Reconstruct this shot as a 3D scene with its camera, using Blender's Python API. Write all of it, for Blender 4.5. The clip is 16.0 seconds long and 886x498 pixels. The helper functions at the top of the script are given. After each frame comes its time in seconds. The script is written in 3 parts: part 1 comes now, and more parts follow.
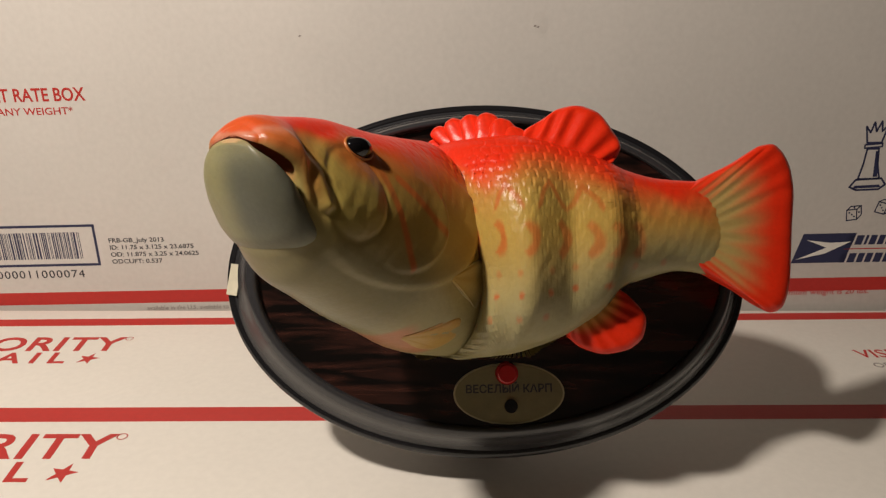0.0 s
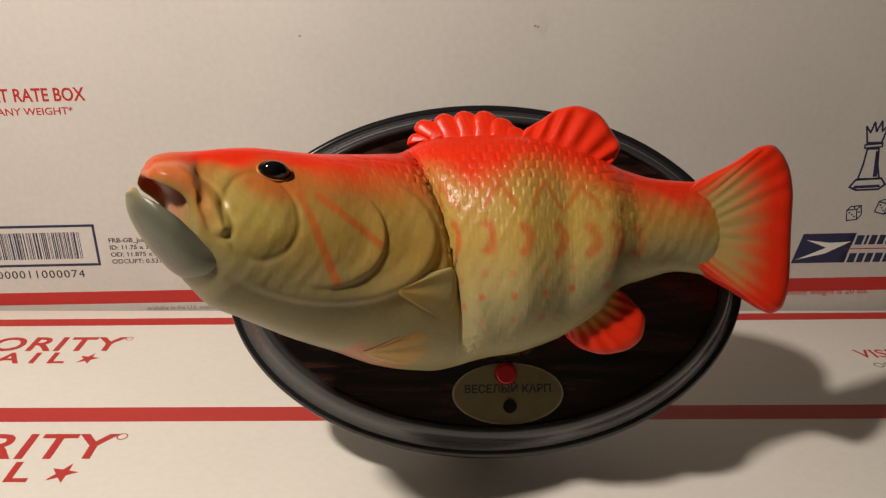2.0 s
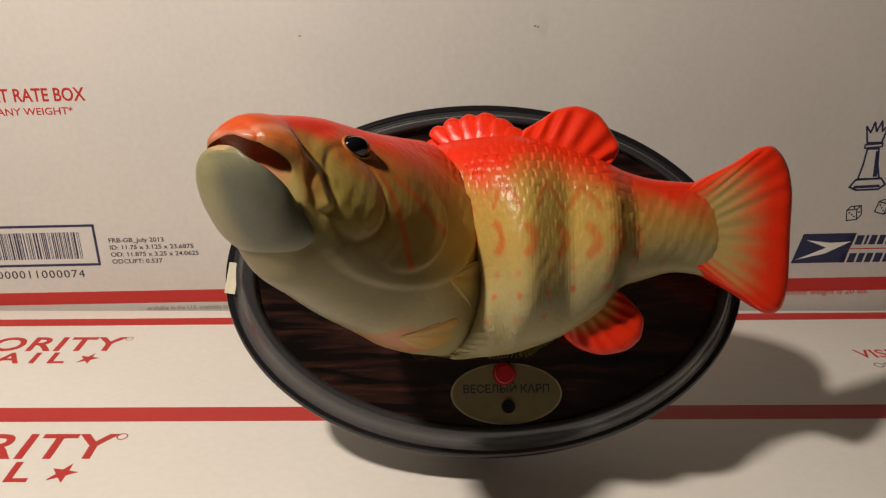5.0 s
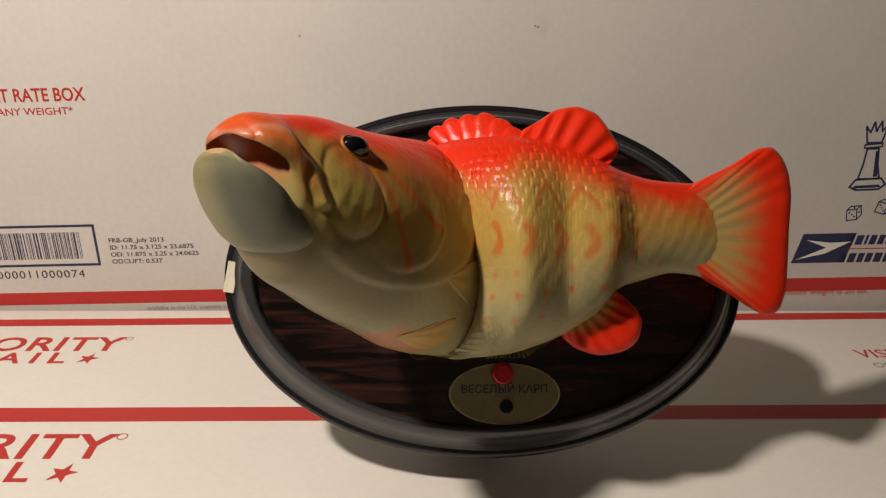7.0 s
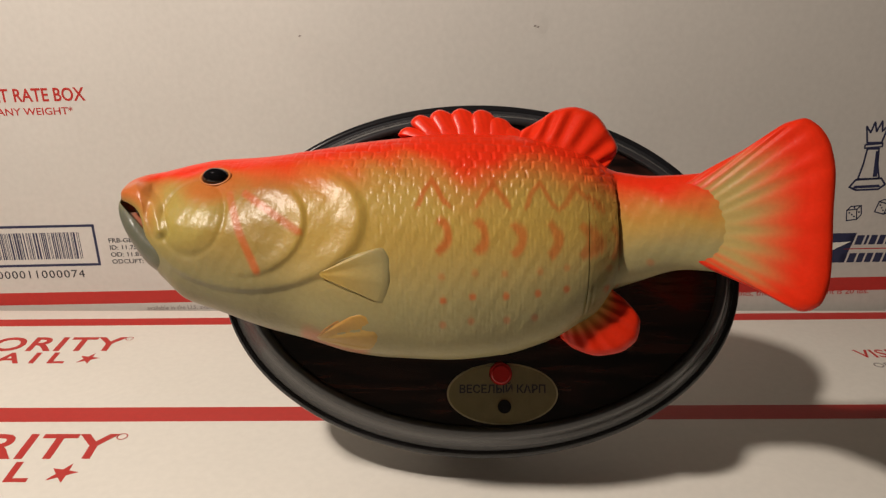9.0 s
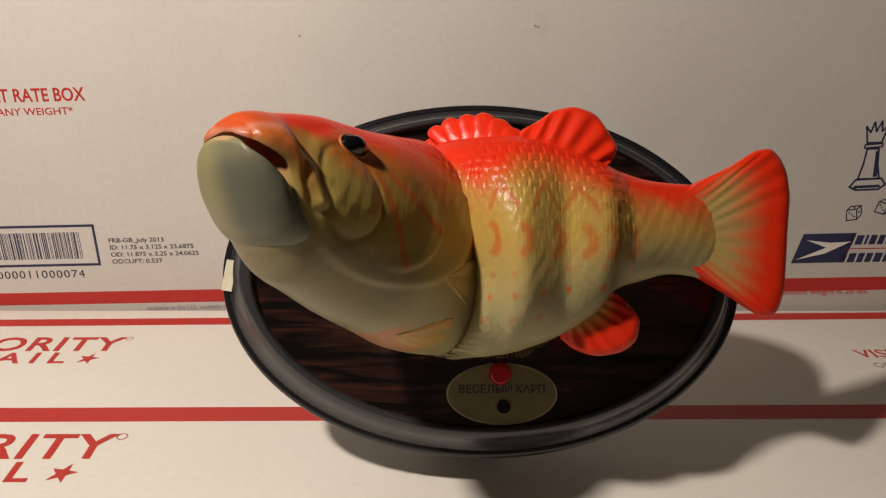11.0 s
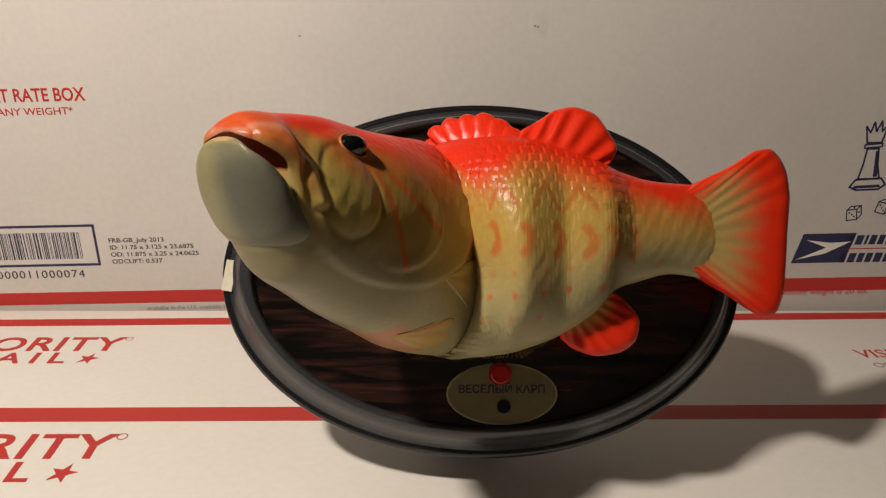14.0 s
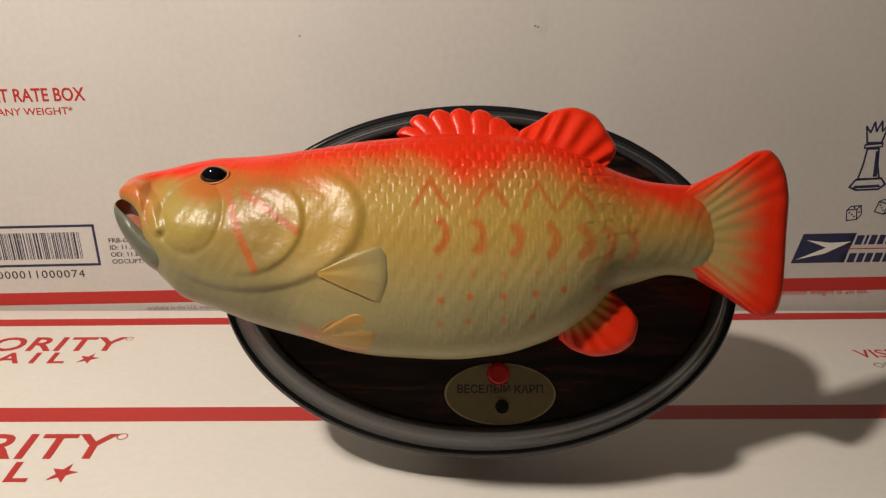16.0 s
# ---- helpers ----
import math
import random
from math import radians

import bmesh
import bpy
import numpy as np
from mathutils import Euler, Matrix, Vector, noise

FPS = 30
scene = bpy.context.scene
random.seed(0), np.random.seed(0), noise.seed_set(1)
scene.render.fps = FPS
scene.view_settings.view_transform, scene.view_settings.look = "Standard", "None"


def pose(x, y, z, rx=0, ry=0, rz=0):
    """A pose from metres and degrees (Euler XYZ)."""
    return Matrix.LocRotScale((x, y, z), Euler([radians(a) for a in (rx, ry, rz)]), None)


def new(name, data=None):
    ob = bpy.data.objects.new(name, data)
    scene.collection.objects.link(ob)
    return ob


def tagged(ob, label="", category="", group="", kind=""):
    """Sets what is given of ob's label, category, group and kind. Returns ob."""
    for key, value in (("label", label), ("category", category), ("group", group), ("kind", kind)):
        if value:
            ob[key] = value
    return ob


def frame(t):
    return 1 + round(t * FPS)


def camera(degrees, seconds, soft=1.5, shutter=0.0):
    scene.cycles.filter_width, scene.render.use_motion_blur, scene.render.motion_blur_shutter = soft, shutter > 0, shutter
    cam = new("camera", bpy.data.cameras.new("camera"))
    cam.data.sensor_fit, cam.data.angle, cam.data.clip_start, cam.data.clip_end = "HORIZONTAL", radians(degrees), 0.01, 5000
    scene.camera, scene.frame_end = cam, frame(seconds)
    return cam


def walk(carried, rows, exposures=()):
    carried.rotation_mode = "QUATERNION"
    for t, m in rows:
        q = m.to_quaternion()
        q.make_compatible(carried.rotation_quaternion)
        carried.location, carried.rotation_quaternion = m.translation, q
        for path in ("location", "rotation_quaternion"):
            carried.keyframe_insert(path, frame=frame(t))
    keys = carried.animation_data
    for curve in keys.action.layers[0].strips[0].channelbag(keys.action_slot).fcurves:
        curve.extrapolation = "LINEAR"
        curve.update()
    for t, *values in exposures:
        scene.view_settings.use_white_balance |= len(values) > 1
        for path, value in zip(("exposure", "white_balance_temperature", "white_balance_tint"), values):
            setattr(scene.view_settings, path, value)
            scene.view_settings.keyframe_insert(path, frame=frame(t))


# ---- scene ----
cam = camera(64.2, 16.0, soft=1.3)
CAM = pose(0.0, -0.342, 0.150, 71.0, 0.0, 0.0)
walk(cam, [(0.0, CAM), (16.0, CAM)], exposures=[(0.0, 0.0), (16.0, 0.0)])

# ---- light: one warm lamp up at the left, in a dim closed room ----
world = bpy.data.worlds.new("world")
scene.world = world
world.use_nodes = True
world.node_tree.nodes["Background"].inputs[0].default_value = (1.0, 0.86, 0.68, 1)
world.node_tree.nodes["Background"].inputs[1].default_value = 0.003
lamp_data = bpy.data.lights.new("lamp_bulb", "POINT")
lamp_data.energy, lamp_data.color, lamp_data.shadow_soft_size = 15.2, (1.0, 0.88, 0.765), 0.021
lamp = new("lamp_bulb", lamp_data)
lamp.location = (-0.30, -0.375, 0.535)

MM = 0.001


# ---- materials ----
def material(name, color, rough=0.5, metal=0.0, spec=0.5, grain=0.0, grain_size=400.0, bump=0.0, stain=0.0, stain_size=12.0, coat=0.0):
    """Principled paint with fine grain and broad stains, both on object coordinates in metres."""
    m = bpy.data.materials.new(name)
    m.use_nodes = True
    nt = m.node_tree
    bsdf = nt.nodes["Principled BSDF"]
    bsdf.inputs["Roughness"].default_value = rough
    bsdf.inputs["Metallic"].default_value = metal
    bsdf.inputs["Specular IOR Level"].default_value = spec
    bsdf.inputs["Coat Weight"].default_value = coat
    bsdf.inputs["Coat Roughness"].default_value = 0.08
    coord = nt.nodes.new("ShaderNodeTexCoord")
    fine = nt.nodes.new("ShaderNodeTexNoise")
    fine.inputs["Scale"].default_value = grain_size
    fine.inputs["Detail"].default_value = 6
    broad = nt.nodes.new("ShaderNodeTexNoise")
    broad.inputs["Scale"].default_value = stain_size
    broad.inputs["Detail"].default_value = 4
    for n in (fine, broad):
        nt.links.new(coord.outputs["Object"], n.inputs["Vector"])
    mix = None
    src = nt.nodes.new("ShaderNodeRGB")
    src.outputs[0].default_value = (*color, 1)
    last = src.outputs[0]
    for n, amount in ((fine, grain), (broad, stain)):
        ramp = nt.nodes.new("ShaderNodeMapRange")
        ramp.inputs["From Min"].default_value, ramp.inputs["From Max"].default_value = 0.3, 0.7
        ramp.inputs["To Min"].default_value, ramp.inputs["To Max"].default_value = 1 - amount, 1 + amount * 0.5
        nt.links.new(n.outputs["Fac"], ramp.inputs["Value"])
        mix = nt.nodes.new("ShaderNodeMix")
        mix.data_type, mix.blend_type = "RGBA", "MULTIPLY"
        mix.inputs["Factor"].default_value = 1
        nt.links.new(last, mix.inputs["A"])
        nt.links.new(ramp.outputs["Result"], mix.inputs["B"])
        last = mix.outputs["Result"]
    nt.links.new(last, bsdf.inputs["Base Color"])
    if bump:
        b = nt.nodes.new("ShaderNodeBump")
        b.inputs["Strength"].default_value = bump
        b.inputs["Distance"].default_value = 0.0006
        nt.links.new(fine.outputs["Fac"], b.inputs["Height"])
        nt.links.new(b.outputs["Normal"], bsdf.inputs["Normal"])
    return m


def painted_rubber(name):
    """Soft rubber with airbrushed paint kept in the mesh's own colour layer, a light gloss and tiny pores."""
    m = material(name, (1, 1, 1), rough=0.33, spec=0.28, grain=0.05, grain_size=800, bump=0.15, stain=0.08, stain_size=45)
    nt = m.node_tree
    rgb = [n for n in nt.nodes if n.type == "RGB"][0]
    attr = nt.nodes.new("ShaderNodeAttribute")
    attr.attribute_name = "paint"
    for link in list(rgb.outputs[0].links):
        nt.links.new(attr.outputs["Color"], link.to_socket)
    place = nt.nodes.new("ShaderNodeAttribute")
    place.attribute_name = "moulded_at"
    for n in nt.nodes:
        if n.type == "TEX_NOISE":
            nt.links.new(place.outputs["Vector"], n.inputs["Vector"])
    b = nt.nodes["Principled BSDF"]
    b.inputs["Subsurface Weight"].default_value = 0.12
    b.inputs["Subsurface Radius"].default_value = (1.0, 0.5, 0.2)
    b.inputs["Subsurface Scale"].default_value = 0.003
    return m


def wood_print(name):
    """Dark mahogany print with long streaks under a gloss film."""
    m = material(name, (0.035, 0.011, 0.007), rough=0.16, coat=0.3)
    nt = m.node_tree
    b = nt.nodes["Principled BSDF"]
    coord = nt.nodes.new("ShaderNodeTexCoord")
    mp = nt.nodes.new("ShaderNodeMapping")
    mp.inputs["Scale"].default_value = (22, 170, 22)
    mp.inputs["Rotation"].default_value = (0, 0, 0.12)
    n = nt.nodes.new("ShaderNodeTexNoise")
    n.inputs["Scale"].default_value, n.inputs["Detail"].default_value = 1.6, 6
    n.inputs["Distortion"].default_value = 0.6
    ramp = nt.nodes.new("ShaderNodeValToRGB")
    ramp.color_ramp.elements[0].position, ramp.color_ramp.elements[0].color = 0.42, (0.003, 0.0022, 0.0022, 1)
    ramp.color_ramp.elements[1].position, ramp.color_ramp.elements[1].color = 0.62, (0.040, 0.014, 0.010, 1)
    nt.links.new(coord.outputs["Object"], mp.inputs["Vector"])
    nt.links.new(mp.outputs["Vector"], n.inputs["Vector"])
    nt.links.new(n.outputs["Fac"], ramp.inputs["Fac"])
    nt.links.new(ramp.outputs["Color"], b.inputs["Base Color"])
    return m


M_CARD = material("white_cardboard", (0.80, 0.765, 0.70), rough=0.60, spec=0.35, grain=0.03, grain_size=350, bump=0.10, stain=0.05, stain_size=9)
# the standing box's card, set darker than the lying box's
M_DARKER_CARD = material("darker_cardboard", (0.64, 0.61, 0.57), rough=0.62, spec=0.35, grain=0.04, grain_size=350, bump=0.12, stain=0.07, stain_size=9)
M_RED_INK = material("red_ink", (0.50, 0.028, 0.022), rough=0.5, grain=0.06, stain=0.05)
M_BLUE_INK = material("navy_ink", (0.022, 0.026, 0.075), rough=0.55, grain=0.08)
M_DARK_INK = material("dark_ink", (0.03, 0.03, 0.04), rough=0.55, grain=0.08)
M_GREY_INK = material("grey_ink", (0.30, 0.26, 0.24), rough=0.55, grain=0.08)
M_BLACK = material("black_gloss_plastic", (0.012, 0.012, 0.014), rough=0.17, spec=0.6, grain=0.1, bump=0.02, stain=0.1)
M_BEVEL = material("smoky_rim_plastic", (0.034, 0.034, 0.037), rough=0.22, spec=0.6, grain=0.1, bump=0.03, stain=0.12)
M_WOOD = wood_print("dark_wood_print")
M_RUBBER = painted_rubber("painted_rubber")
M_EYE = material("black_glass_eye", (0.004, 0.004, 0.005), rough=0.05, spec=0.6)
M_EYE_RING = material("amber_eye_ring", (0.50, 0.17, 0.045), rough=0.3)
M_BADGE = material("olive_gold_badge", (0.20, 0.165, 0.085), rough=0.32, grain=0.1, stain=0.15, stain_size=60)
M_BADGE_EDGE = material("pale_gold_edge", (0.42, 0.36, 0.22), rough=0.35)
M_BUTTON = material("red_button_plastic", (0.42, 0.012, 0.012), rough=0.25, grain=0.05)
M_TAPE = material("yellowed_tape", (0.62, 0.58, 0.44), rough=0.5, grain=0.08, stain=0.1, stain_size=80)
M_TABLE = material("brown_tabletop", (0.16, 0.10, 0.06), rough=0.5, grain=0.2, grain_size=60, stain=0.2)
M_WALL = material("room_plaster", (0.15, 0.13, 0.105), rough=0.8, grain=0.05, stain=0.05, stain_size=2)


# ---- mesh helpers ----
def mesh_object(name, verts, faces, mat, parent=None, label="", smooth=True, paint=None, normals=None, shift=(0, 0, 0)):
    me = bpy.data.meshes.new(name)
    me.from_pydata([tuple(map(float, v)) for v in verts], [], [tuple(map(int, f)) for f in faces])
    me.polygons.foreach_set("use_smooth", [smooth] * len(me.polygons))
    me.materials.append(mat)
    if paint is not None:
        layer = me.attributes.new("paint", "FLOAT_COLOR", "POINT")
        layer.data.foreach_set("color", np.asarray(paint, dtype=np.float32).ravel())
        layer = me.attributes.new("moulded_at", "FLOAT_VECTOR", "POINT")
        layer.data.foreach_set("vector", (np.asarray(verts) + np.asarray(shift)).astype(np.float32).ravel())
    me.update()
    if normals is not None:
        me.normals_split_custom_set_from_vertices([tuple(map(float, n)) for n in normals])
    ob = new(name, me)
    ob.parent = parent
    if label:
        tagged(ob, label)
    return ob


def part(name, bm, mat, parent, label="", smooth=False):
    me = bpy.data.meshes.new(name)
    bm.normal_update()
    bm.to_mesh(me)
    bm.free()
    me.polygons.foreach_set("use_smooth", [smooth] * len(me.polygons))
    me.materials.append(mat)
    ob = new(name, me)
    ob.parent = parent
    if label:
        tagged(ob, label)
    return ob


def box_bm(x0, x1, y0, y1, z0, z1, bevel=0.0):
    bm = bmesh.new()
    bmesh.ops.create_cube(bm, size=1)
    bmesh.ops.scale(bm, vec=(x1 - x0, y1 - y0, z1 - z0), verts=bm.verts)
    bmesh.ops.translate(bm, vec=((x0 + x1) / 2, (y0 + y1) / 2, (z0 + z1) / 2), verts=bm.verts)
    if bevel:
        bmesh.ops.bevel(bm, geom=bm.edges[:], offset=bevel, segments=3, affect="EDGES", profile=0.5)
    return bm


def prism_bm(points, z0, z1):
    bm = bmesh.new()
    low = [bm.verts.new((x, y, z0)) for x, y in points]
    high = [bm.verts.new((x, y, z1)) for x, y in points]
    bm.faces.new(high)
    bm.faces.new(low[::-1])
    for i in range(len(points)):
        j = (i + 1) % len(points)
        bm.faces.new((low[i], low[j], high[j], high[i]))
    bmesh.ops.recalc_face_normals(bm, faces=bm.faces)
    return bm


def lettering(text, cap, m, mat, parent, label="", bold=0.0, slant=0.0, stretch=1.0, name="lettering", align="LEFT", spacing=1.0):
    """Flat raised letters of that cap height, standing in the pose m."""
    cu = bpy.data.curves.new(name, "FONT")
    cu.body, cu.size, cu.shear, cu.offset, cu.align_x = text, cap / 0.70, slant, bold * cap, align
    cu.resolution_u, cu.space_character = 3, spacing
    cu.extrude = 0.00006
    temp = new("letters", cu)
    bpy.context.view_layer.update()
    me = bpy.data.meshes.new_from_object(temp.evaluated_get(bpy.context.evaluated_depsgraph_get()))
    bpy.data.objects.remove(temp)
    me.materials.clear()
    me.materials.append(mat)
    me.transform(Matrix.Diagonal((stretch, 1, 1, 1)))
    ob = new(name, me)
    ob.parent = parent
    ob.matrix_local = m
    if label:
        tagged(ob, label)
    return ob


def smooth_curve(points):
    """A monotone smooth function through a few control points."""
    p = np.array(sorted(points), float)
    x, y = p[:, 0], p[:, 1]
    h, d = np.diff(x), np.diff(y) / np.diff(x)
    m = np.zeros_like(x)
    m[0], m[-1] = d[0], d[-1]
    for i in range(1, len(x) - 1):
        m[i] = 0 if d[i - 1] * d[i] <= 0 else 2 * d[i - 1] * d[i] / (d[i - 1] + d[i])

    def f(q):
        q = np.clip(np.asarray(q, float), x[0], x[-1])
        i = np.clip(np.searchsorted(x, q) - 1, 0, len(h) - 1)
        t = (q - x[i]) / h[i]
        return ((2 * t**3 - 3 * t**2 + 1) * y[i] + (t**3 - 2 * t**2 + t) * h[i] * m[i]
                + (3 * t**2 - 2 * t**3) * y[i + 1] + (t**3 - t**2) * h[i] * m[i + 1])
    return f


def step(a, b, v):
    t = np.clip((v - a) / (b - a), 0, 1)
    return t * t * (3 - 2 * t)


# ---- the closed room and the table ----
TABLE_Z = -0.0826


def build_room():
    w, d, h, low = 1.7, 1.5, 1.7, -0.82
    sides = (("wall_north", -w, w, d, d + 0.1, low, h), ("wall_south", -w, w, -d - 0.1, -d, low, h),
             ("wall_west", -w - 0.1, -w, -d, d, low, h), ("wall_east", w, w + 0.1, -d, d, low, h))
    for name, *b in sides:
        tagged(part(name, box_bm(*b), M_WALL, None), "plain plaster wall of the dim room", "wall", kind="structure")
    tagged(part("floor", box_bm(-w, w, -d, d, low - 0.1, low), M_TABLE, None), "plain brown floor of the room", "floor", kind="structure")
    tagged(part("ceiling", box_bm(-w, w, -d, d, h, h + 0.1), M_WALL, None), "plain plaster ceiling of the room", "ceiling", kind="structure")
    table = tagged(new("table"), "plain brown table that carries the boxes", "table")
    table.location = (0, 0, TABLE_Z)
    part("tabletop", box_bm(-0.7, 0.7, -0.55, 0.5, -0.03, 0, 0.004), M_TABLE, table)
    for x in (-0.64, 0.64):
        for y in (-0.49, 0.44):
            part("leg", box_bm(x - 0.03, x + 0.03, y - 0.03, y + 0.03, low - TABLE_Z, -0.03, 0.003), M_TABLE, table)


build_room()


# ---- the two mailing boxes ----
def star_points(r, squash=1.0):
    return [((r if i % 2 == 0 else r * 0.40) * math.sin(i * math.pi / 5), (r if i % 2 == 0 else r * 0.40) * math.cos(i * math.pi / 5) * squash) for i in range(10)]


def ring_bm(r, width, z, segs=24):
    bm = bmesh.new()
    a = [bm.verts.new((r * math.cos(2 * math.pi * i / segs), r * math.sin(2 * math.pi * i / segs), z)) for i in range(segs)]
    b = [bm.verts.new(((r - width) * math.cos(2 * math.pi * i / segs), (r - width) * math.sin(2 * math.pi * i / segs), z)) for i in range(segs)]
    for i in range(segs):
        j = (i + 1) % segs
        bm.faces.new((a[i], a[j], b[j], b[i]))
    return bm


def put(ob, m):
    ob.matrix_local = m
    return ob


def lying_box():
    box = tagged(new("mailing_box"), "white cardboard mailing box with red stripes, lying flat", "cardboard box", group="mailing boxes")
    box.location = (0, -0.156, TABLE_Z)
    top = -TABLE_Z
    part("carton", box_bm(-0.31, 0.31, -0.147, 0.153, 0, top, 0.0025), M_CARD, box, smooth=True)
    z = top + 0.00005

    def stripe(y_left, y_right, half):
        part("stripe", prism_bm([(-0.306, y_left - half + 0.156), (0.306, y_right - half + 0.156), (0.306, y_right + half + 0.156), (-0.306, y_left + half + 0.156)], top - 0.0001, z), M_RED_INK, box, "red printed stripe")
    stripe(-0.0218, -0.0096, 0.0040)
    stripe(-0.1050, -0.1005, 0.0050)

    def logo(x, y, turn, first, second, size):
        base = pose(x, y + 0.156, z, 0, 0, turn) @ Matrix.Diagonal((size, size, 1, 1))
        lettering(first, 0.0147, base, M_RED_INK, box, "red slanted capital letters", 0.026, -0.10, 1.02, align="RIGHT", spacing=1.08)
        lettering(second, 0.0106, base @ pose(-0.0205, -0.0128, 0), M_RED_INK, box, "red slanted capital letters", 0.030, -0.10, 1.16, align="RIGHT", spacing=1.5)
        put(part("star", prism_bm(star_points(0.0051, 1.1), -0.0001, 0.00005), M_RED_INK, box, "red printed star"), base @ pose(-0.0104, -0.0085, 0, 0, 0, -12))
        put(part("ring_mark", ring_bm(0.0020, 0.0004, 0.0), M_RED_INK, box), base @ pose(0.0008, 0.0130, 0.0001))
    logo(-0.1500, -0.0499, 0.3, "ORITY", "AIL", 0.93)
    logo(-0.1188, -0.1317, 0.2, "ORITY", "AIL", 1.0)
    lettering("VISIT", 0.0075, pose(0.1885, -0.0568 + 0.156, z, 0, 0, 1.5), M_RED_INK, box, "red printed capitals", 0.01)
    lettering("ORDER", 0.0042, pose(0.1900, -0.0660 + 0.156, z, 0, 0, 1.5), M_GREY_INK, box, "small grey printed capitals")
    return box


def standing_box():
    box = tagged(new("mailing_box"), "white cardboard mailing box with printed panels, standing upright", "cardboard box", group="mailing boxes")
    box.location = (0, 0, TABLE_Z)
    lift = -TABLE_Z
    part("carton", box_bm(-0.305, 0.305, 0, 0.0826, 0, 0.302, 0.0025), M_DARKER_CARD, box, smooth=True)
    face = pose(0, -0.00006, lift, 90, 0, 0)

    def at(x, z, turn=1.3):
        return face @ pose(x, z, 0, 0, 0, turn)
    put(part("stripe", prism_bm([(-0.302, -0.0006), (0.302, 0.0112), (0.302, 0.0186), (-0.302, 0.0062)], -0.0001, 0.0), M_RED_INK, box, "red printed stripe"), face)
    lettering("FLAT RATE BOX", 0.0061, at(-0.1708, 0.1074), M_RED_INK, box, "red printed capitals", 0.022, 0, 0.83, align="RIGHT")
    lettering("ANY WEIGHT*", 0.0034, at(-0.1775, 0.1008), M_RED_INK, box, "thin red printed capitals", 0.008, 0, 1.14, align="RIGHT")
    # barcode in its frame
    code = at(-0.1764, 0.0233)
    for x0, x1, y0, y1 in ((-0.08, 0.0, 0.0, 0.0013), (-0.08, 0.0, 0.0209, 0.0222), (-0.0013, 0.0, 0.0013, 0.0209), (-0.08, -0.0787, 0.0013, 0.0209)):
        put(part("code_frame", box_bm(x0, x1, y0, y1, -0.0001, 0), M_BLUE_INK, box), code)
    rnd = random.Random(4)
    x = -0.0085
    while x > -0.072:
        w = rnd.choice((0.0003, 0.0003, 0.0006, 0.0009))
        put(part("code_bar", box_bm(x - w, x, 0.0040, 0.0182, -0.0001, 0), M_BLUE_INK, box), code)
        x -= w + rnd.choice((0.0003, 0.0004, 0.0006, 0.0009))
    lettering("0000011000074", 0.0042, at(-0.1855, 0.0168), M_DARK_INK, box, "dark printed digits", 0.0, 0, 1.12, align="RIGHT", spacing=1.15)
    for i, line in enumerate(("FRB-GB_July 2013", "ID: 11.75 x 3.125 x 23.6875", "OD: 11.875 x 3.25 x 24.0625", "ODCUFT: 0.537")):
        lettering(line, 0.0023, at(-0.1708 + 0.0001 * i, 0.0357 - 0.0038 * i), M_DARK_INK, box, "small dark printed text", 0.012, 0, 1.17)
    lettering("available in the U.S. available to rent", 0.0024, at(-0.1560, -0.0018), M_GREY_INK, box, "small grey printed text")
    lettering("For international shipments, the maximum weight is 20 lbs.", 0.0030, at(0.1080, 0.0052), M_RED_INK, box, "small red printed text", 0.0, 0, 1.12)
    # emblem: navy slanted field with a white sweep, and bars for its wordmark
    put(part("emblem", prism_bm([(-0.0045, 0.0), (0.0225, 0.0), (0.0270, 0.0158), (0.0, 0.0158)], -0.0001, 0.0), M_BLUE_INK, box, "navy slanted emblem"), at(0.1838, 0.0245))
    put(part("emblem_sweep", prism_bm([(-0.0022, 0.0020), (0.0120, 0.0050), (0.0245, 0.0112), (0.0140, 0.0108), (0.0020, 0.0125), (0.0125, 0.0082)], -0.0001, 0.0001), M_CARD, box, "white sweep"), at(0.1838, 0.0245))
    for row, z0 in enumerate((0.0345, 0.0249)):
        x = 0.2056 - 0.0020 * row
        for i, w in enumerate((34, 36, 13, 32, 30, 36, 0, 30, 32, 36, 32, 30, 30, 0) if row == 0 else (31, 37, 31, 32, 38, 30, 0, 30, 32, 33, 36, 13, 33, 31)):
            w = w * 0.0001
            if w:
                put(part("wordmark_bar", prism_bm([(0, 0), (w, 0), (w + 0.0011, 0.0050), (0.0011, 0.0050)], -0.0001, 0.0), M_BLUE_INK, box), at(x, z0 + 0.022 * (x - 0.2056)))
            x += w + (0.0011 if w else 0.0022)
    put(part("wordmark_rule", box_bm(0, 0.07, 0, 0.0005, -0.0001, 0), M_RED_INK, box), at(0.2052, 0.0320))
    for x, z, w, h in ((0.0452, 0.1425, 0.0030, 0.0042), (-0.1430, 0.0790, 0.0034, 0.0040), (-0.1385, 0.0735, 0.0026, 0.0018)):
        bm = bmesh.new()
        rings = [[bm.verts.new((w * k * math.cos(a), h * k * math.sin(a), 0.00016 * math.exp(-3.2 * k * k) - 0.00001)) for a in np.linspace(0, 2 * np.pi, 20, endpoint=False)] for k in (0.02, 0.2, 0.4, 0.6, 0.8, 1.0, 1.2)]
        bm.faces.new(rings[0])
        for r0, r1 in zip(rings, rings[1:]):
            for i in range(20):
                bm.faces.new((r0[i], r1[i], r1[(i + 1) % 20], r0[(i + 1) % 20]))
